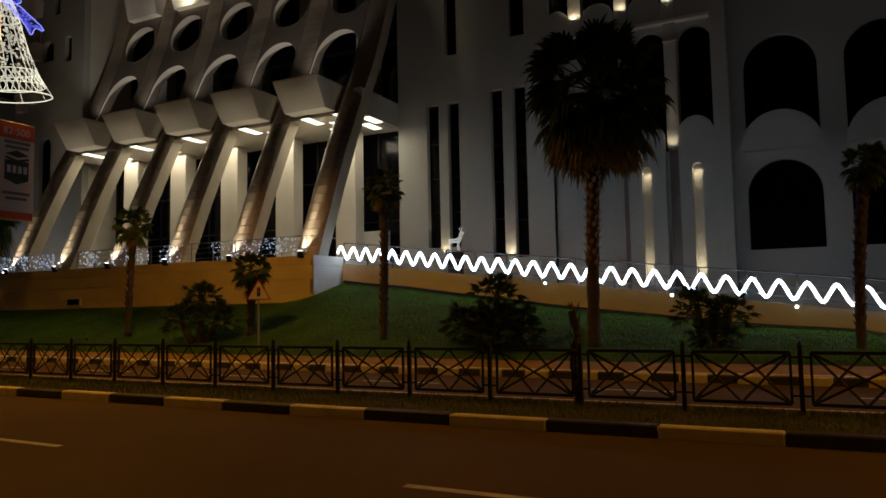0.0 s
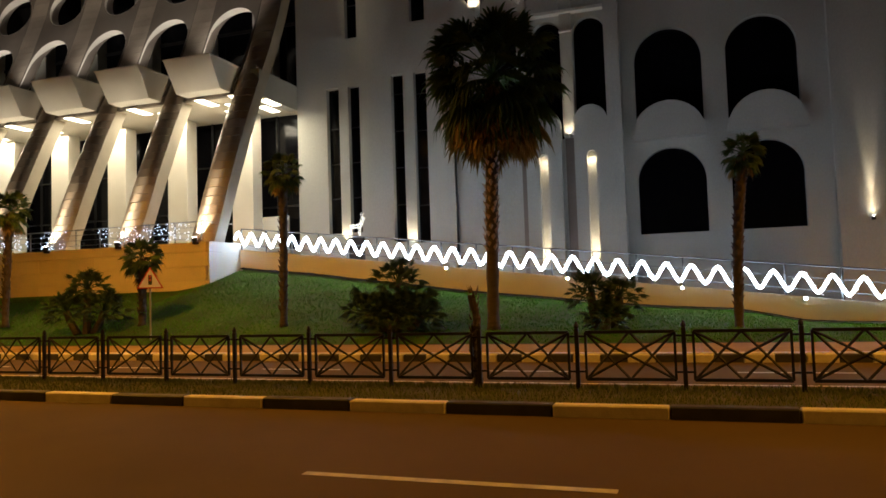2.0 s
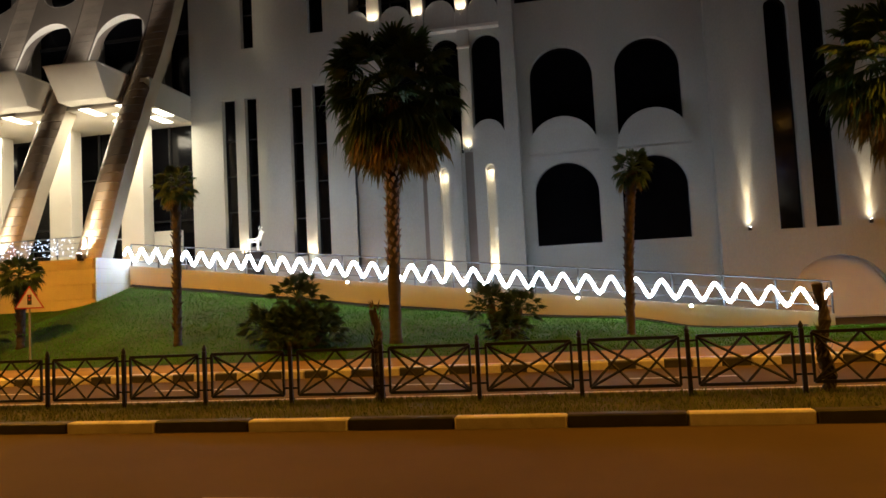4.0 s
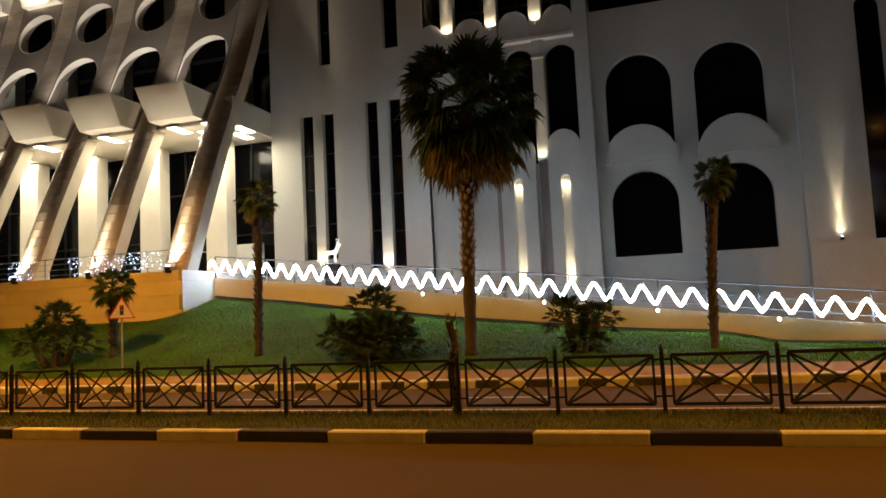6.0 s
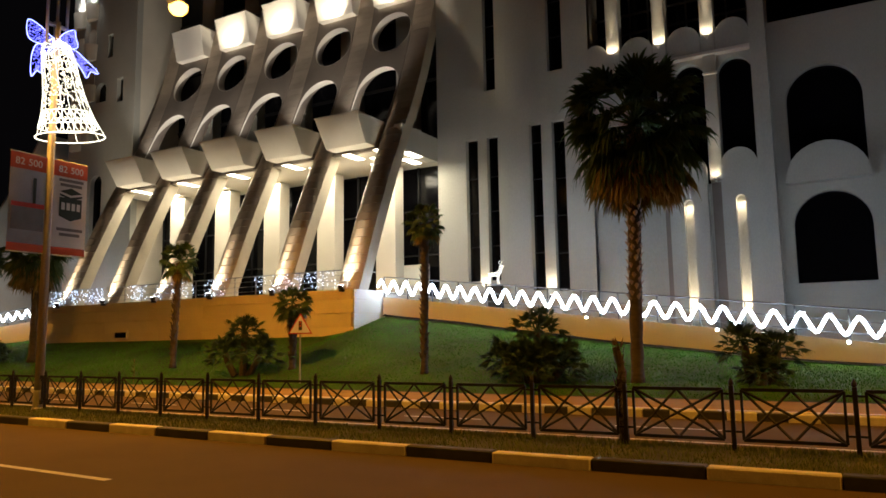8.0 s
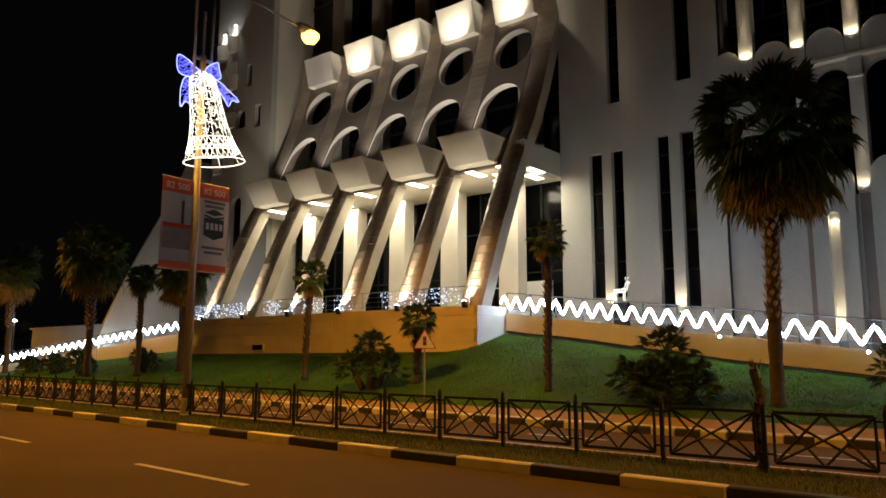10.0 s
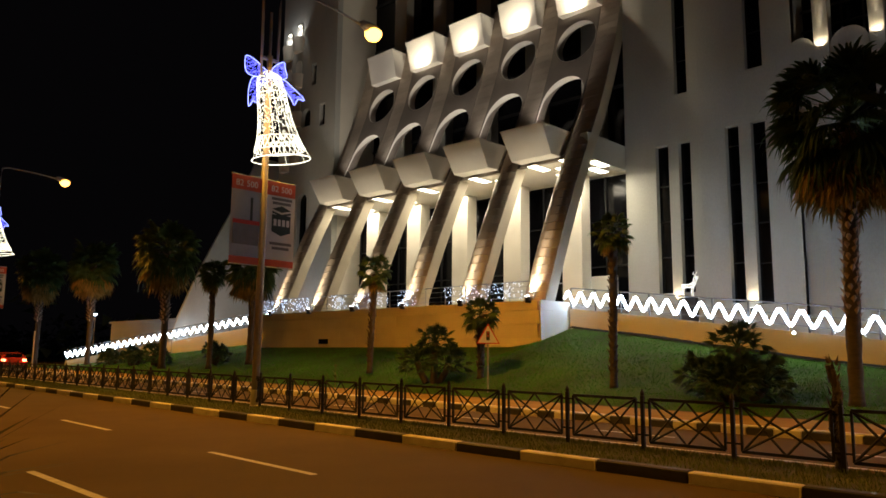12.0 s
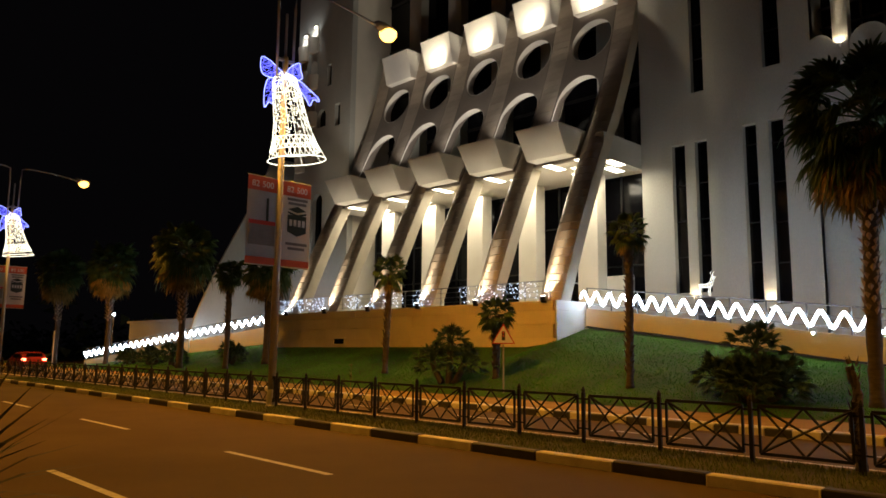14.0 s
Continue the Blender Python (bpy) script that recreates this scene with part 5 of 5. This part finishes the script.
def lit_bell():
    rng = random.Random(71)
    t = thing("lit_bell", (0, 0, 0), "glowing wire-frame bell decoration with a blue bow on the lamp pole", "light decoration", "lit bells")
    prof_b = ((0.0, 0.88), (0.07, 0.80), (0.2, 0.66), (0.4, 0.53), (0.6, 0.46), (0.8, 0.42), (0.93, 0.34), (1.0, 0.08))
    top, low = Vector((0, -0.05, 10.1)), Vector((0, 0.55, 7.45))

    def at(u, a):
        r = float(np.interp(u, [p[0] for p in prof_b], [p[1] for p in prof_b]))
        c = low.lerp(top, u)
        return (c.x + r * math.cos(a), c.y + r * math.sin(a), c.z + 0.12 * r * math.sin(a))

    bm = bmesh.new()
    for u in (0.0, 0.10, 0.24, 0.74, 0.88):
        tube([at(u, 2 * math.pi * k / 28) for k in range(29)], 0.013 if u in (0.0,) else 0.008, bm, 4)
    for k in range(8):
        tube([at(u / 12, 2 * math.pi * k / 8) for u in range(13)], 0.006, bm, 4)
    part("frame", bm, BELLGLOW, t)
    bm = bmesh.new()
    for k in range(26):
        a = 2 * math.pi * k / 26
        for s in (-1, 1):
            tube([at(0.10 + 0.14 * i / 3, a + s * 0.24 * i / 3) for i in range(4)], 0.008, bm, 3)
    part("lattice_band", bm, BELLGLOW, t)
    bm = bmesh.new()
    for i in range(820):
        u, a = rng.uniform(0.25, 0.96), rng.uniform(0, 2 * math.pi)
        da, du = rng.uniform(-0.12, 0.12), rng.uniform(-0.025, 0.025)
        tube([at(u, a), at(min(0.97, u + du), a + da)], 0.0075, bm, 3)
    part("garland", bm, BELLGLOW, t, "tangled warm fairy lights")["kind"] = "stuff"
    # bow: smooth looped outlines with scattered lights between them
    c = Vector((0.06, 0.0, 9.97))
    shapes = (("bow_loop", [(0, 0), (-0.24, 0.24), (-0.48, 0.44), (-0.72, 0.54), (-0.76, 0.3), (-0.7, 0.02), (-0.5, -0.08), (-0.24, -0.07)], 0.0),
              ("bow_loop", [(0, 0), (0.08, 0.24), (0.24, 0.4), (0.4, 0.46), (0.44, 0.26), (0.5, 0.0), (0.32, -0.09), (0.14, -0.07)], 0.0),
              ("bow_tail", [(-0.1, -0.08), (-0.36, -0.1), (-0.54, -0.16), (-0.64, -0.56), (-0.62, -1.06), (-0.5, -0.88), (-0.38, -0.9), (-0.32, -0.46)], 0.05),
              ("bow_tail", [(0.1, -0.1), (0.36, -0.14), (0.56, -0.36), (0.88, -0.76), (0.68, -0.74), (0.58, -0.94), (0.42, -0.58), (0.24, -0.34)], 0.3))
    for name, poly, front in shapes:
        n = len(poly)
        ring = []
        for i in range(n):
            p0, p1, p2, p3 = (Vector(poly[(i + k - 1) % n]) for k in range(4))
            for u in (0.0, 0.33, 0.67):
                ring.append(0.5 * (2 * p1 + (p2 - p0) * u + (2 * p0 - 5 * p1 + 4 * p2 - p3) * u * u + (3 * p1 - p0 - 3 * p2 + p3) * u ** 3))
        ring.append(ring[0])

        def bow_at(p):
            return c + Vector((front * min(1.0, p.length) + 0.46 * p.x, 0.89 * p.x, p.y))

        loop = part(name, tube([bow_at(p) for p in ring], 0.013, sides=4), RIBBONGLOW, t, "glowing blue ribbon outline")
        mid = sum(ring, Vector((0, 0))) / len(ring)
        bm = bmesh.new()
        for _ in range(190):
            p = mid.lerp(ring[rng.randrange(len(ring))], math.sqrt(rng.random()) * 0.94)
            q = p + Vector((rng.uniform(-0.05, 0.05), rng.uniform(-0.05, 0.05)))
            tube([bow_at(p), bow_at(q)], 0.0085, bm, 3)
        part("ribbon_fill", bm, BLUEGLOW, loop, "scattered blue fairy lights")["kind"] = "stuff"
    part("bow_knot", turned([(0.03, 0), (0.08, 0.05), (0.08, 0.12), (0.03, 0.17)], 10), RIBBONGLOW, t).matrix_basis = pose(0.1, 0, 9.88)
    part("hanger", tube([(0, 0, 10.3), (0, 0, 9.9)], 0.03), GALV, t)
    return t


LAMP, BANNER, BELL = street_lamp(), banner_pair(), lit_bell()
for i, px in enumerate(POLE_X):
    m = pose(px, pole_y(px), 0.05, 0, 0, 0)
    if i == 0:
        for o in (LAMP, BANNER, BELL):
            o.matrix_basis = m
    else:
        for o in (LAMP, BANNER, BELL):
            copy_thing(o, m)


# ---------------------------------------------------------------- lit deer, car, far signals
def deer(x, y, z):
    t = thing("lit_deer", (x, y, z), "small glowing wire deer standing behind the ramp railing", "light decoration")
    rng = random.Random(81)
    bm = bmesh.new()
    body = [(-0.28, 0.5), (-0.3, 0.62), (0.1, 0.62), (0.26, 0.72), (0.33, 0.95), (0.46, 0.98), (0.44, 0.9), (0.38, 0.86), (0.3, 0.6), (0.2, 0.48), (-0.28, 0.5)]
    for yy in (-0.08, 0.08):
        tube([(a, yy, b) for a, b in body], 0.014, bm, 4)
        for lx in (-0.26, 0.2):
            tube([(lx, yy, 0.5), (lx - 0.03, yy, 0.25), (lx + 0.01, yy, 0.0)], 0.016, bm, 4)
        tube([(0.36, yy * 0.5, 0.98), (0.3, yy * 1.4, 1.12), (0.38, yy * 1.7, 1.22)], 0.01, bm, 4)
    for _ in range(40):
        a, b = rng.uniform(-0.28, 0.25), rng.uniform(0.48, 0.64)
        tube([(a, -0.08, b), (a + rng.uniform(-0.08, 0.08), 0.08, b + rng.uniform(-0.05, 0.05))], 0.004, bm, 3)
    part("frame", bm, DEERGLOW, t)


deer(-15.9, 33.5, 4.42)
tagged(link("deer_stand", block(-16.25, -15.5, 33.35, 33.65, 0.2, 4.42, bevel=0.02), IRON), "slim dark plinth under the lit deer", "plinth")


def car(x, y, heading):
    t = thing("car", (x, y, 0.005), "red hatchback with lit tail lights on the far carriageway", "car")
    # side outline, nose to tail
    side = [(2.05, 0.35), (2.1, 0.6), (1.95, 0.78), (1.05, 0.95), (0.35, 1.40), (-0.9, 1.46), (-1.75, 1.28), (-2.0, 0.95), (-2.08, 0.6), (-2.0, 0.35)]
    bm = bmesh.new()
    L = [bm.verts.new((a, -0.86 + max(0, (b - 0.9)) * 0.28, b)) for a, b in side]
    R = [bm.verts.new((a, 0.86 - max(0, (b - 0.9)) * 0.28, b)) for a, b in side]
    bm.faces.new(L)
    bm.faces.new(R[::-1])
    for i in range(len(side)):
        j = (i + 1) % len(side)
        bm.faces.new((L[i], L[j], R[j], R[i]))
    bmesh.ops.bevel(bm, geom=bm.edges[:], offset=0.05, segments=2, affect="EDGES")
    part("body", bm, CARPAINT, t)
    part("rear_window", slab([(-0.6, 1.0), (0.6, 1.0), (0.5, 1.26), (-0.5, 1.26)], -0.01, 0.01), GLASS, t).matrix_basis = pose(-1.93, 0, 0.02, 0, 0, 90) @ pose(0, 0, 0, -22, 0, 0) @ pose(0, -0.42, 0)
    for s in (-1, 1):
        part("side_window", block(-1.4, 0.5, s * 0.80 - 0.02, s * 0.80 + 0.02, 1.0, 1.28), GLASS, t)
        part("tail_light", block(-2.1, -1.96, s * 0.68 - 0.13, s * 0.68 + 0.13, 0.82, 0.98, bevel=0.02), TAIL, t, "glowing red tail light")
        for wx in (-1.3, 1.3):
            w = part("wheel", turned([(0.26, -0.1), (0.31, -0.07), (0.31, 0.07), (0.26, 0.1)], 18), RUBBER, t)
            w.matrix_basis = pose(wx, s * 0.78, 0.31, 90, 0, 0)
            part("rim", turned([(0.19, -0.105), (0.19, 0.105)], 12), STEEL, w)
    part("brake_light", block(-1.82, -1.74, -0.25, 0.25, 1.30, 1.34), TAIL, t, "glowing red brake light")
    part("bumper", block(-2.16, -1.98, -0.8, 0.8, 0.36, 0.58, bevel=0.03), RUBBER, t)
    t.rotation_euler = (0, 0, radians(heading))


car(-61.6, 17.5, 178)


def far_things():
    t = thing("traffic_signal", (-78.0, 19.6, 0), "distant traffic signal showing green", "traffic light")
    part("pole", tube([(0, 0, 0), (0, 0, 4.2)], 0.07), GALV, t)
    part("head", block(-0.15, 0.15, -0.15, 0.15, 3.2, 4.2, bevel=0.02), SIGNBLACK, t)
    part("green_lamp", turned([(0.13, 0.0), (0.13, 0.04)], 12), GREENGLOW, t).matrix_basis = pose(0.16, 0, 3.4, 0, 90, 0)
    t = thing("post", (-60.7, 19.0, 0.15), "thin pale post at the edge of the footway", "post")
    part("shaft", tube([(0, 0, 0), (0, 0, 2.9)], 0.05), GALV, t)
    t = thing("yard_lamp", (-83.3, 32.0, 0.0), "distant white lamp on a pole", "street lamp")
    part("pole", tube([(0, 0, -0.5), (0, 0, 5.4)], 0.06), GALV, t)
    part("head", turned([(0.12, 5.4), (0.2, 5.5), (0.12, 5.62)], 10), FARLAMP, t)
    # dark wooded ridge far behind the west end of the street
    rng = random.Random(91)
    verts, faces = [], []
    for i in range(5200):
        x = rng.uniform(-330, -95)
        y = rng.uniform(30, 150)
        h = 5 + 4 * math.sin(x * 0.05) + 3 * math.sin(y * 0.09)
        p = Vector((x, y, rng.uniform(0, max(2, h))))
        k = len(verts)
        for _ in range(3):
            verts.append(tuple(p + Vector((rng.uniform(-1.4, 1.4), rng.uniform(-1.4, 1.4), rng.uniform(-1.0, 1.0)))))
        faces.append((k, k + 1, k + 2))
    me = bpy.data.meshes.new("far_trees")
    me.from_pydata(verts, [], faces)
    me.materials.append(SHRUB)
    tagged(new("far_trees", me), "dark distant trees beyond the street", "trees", kind="stuff")


far_things()
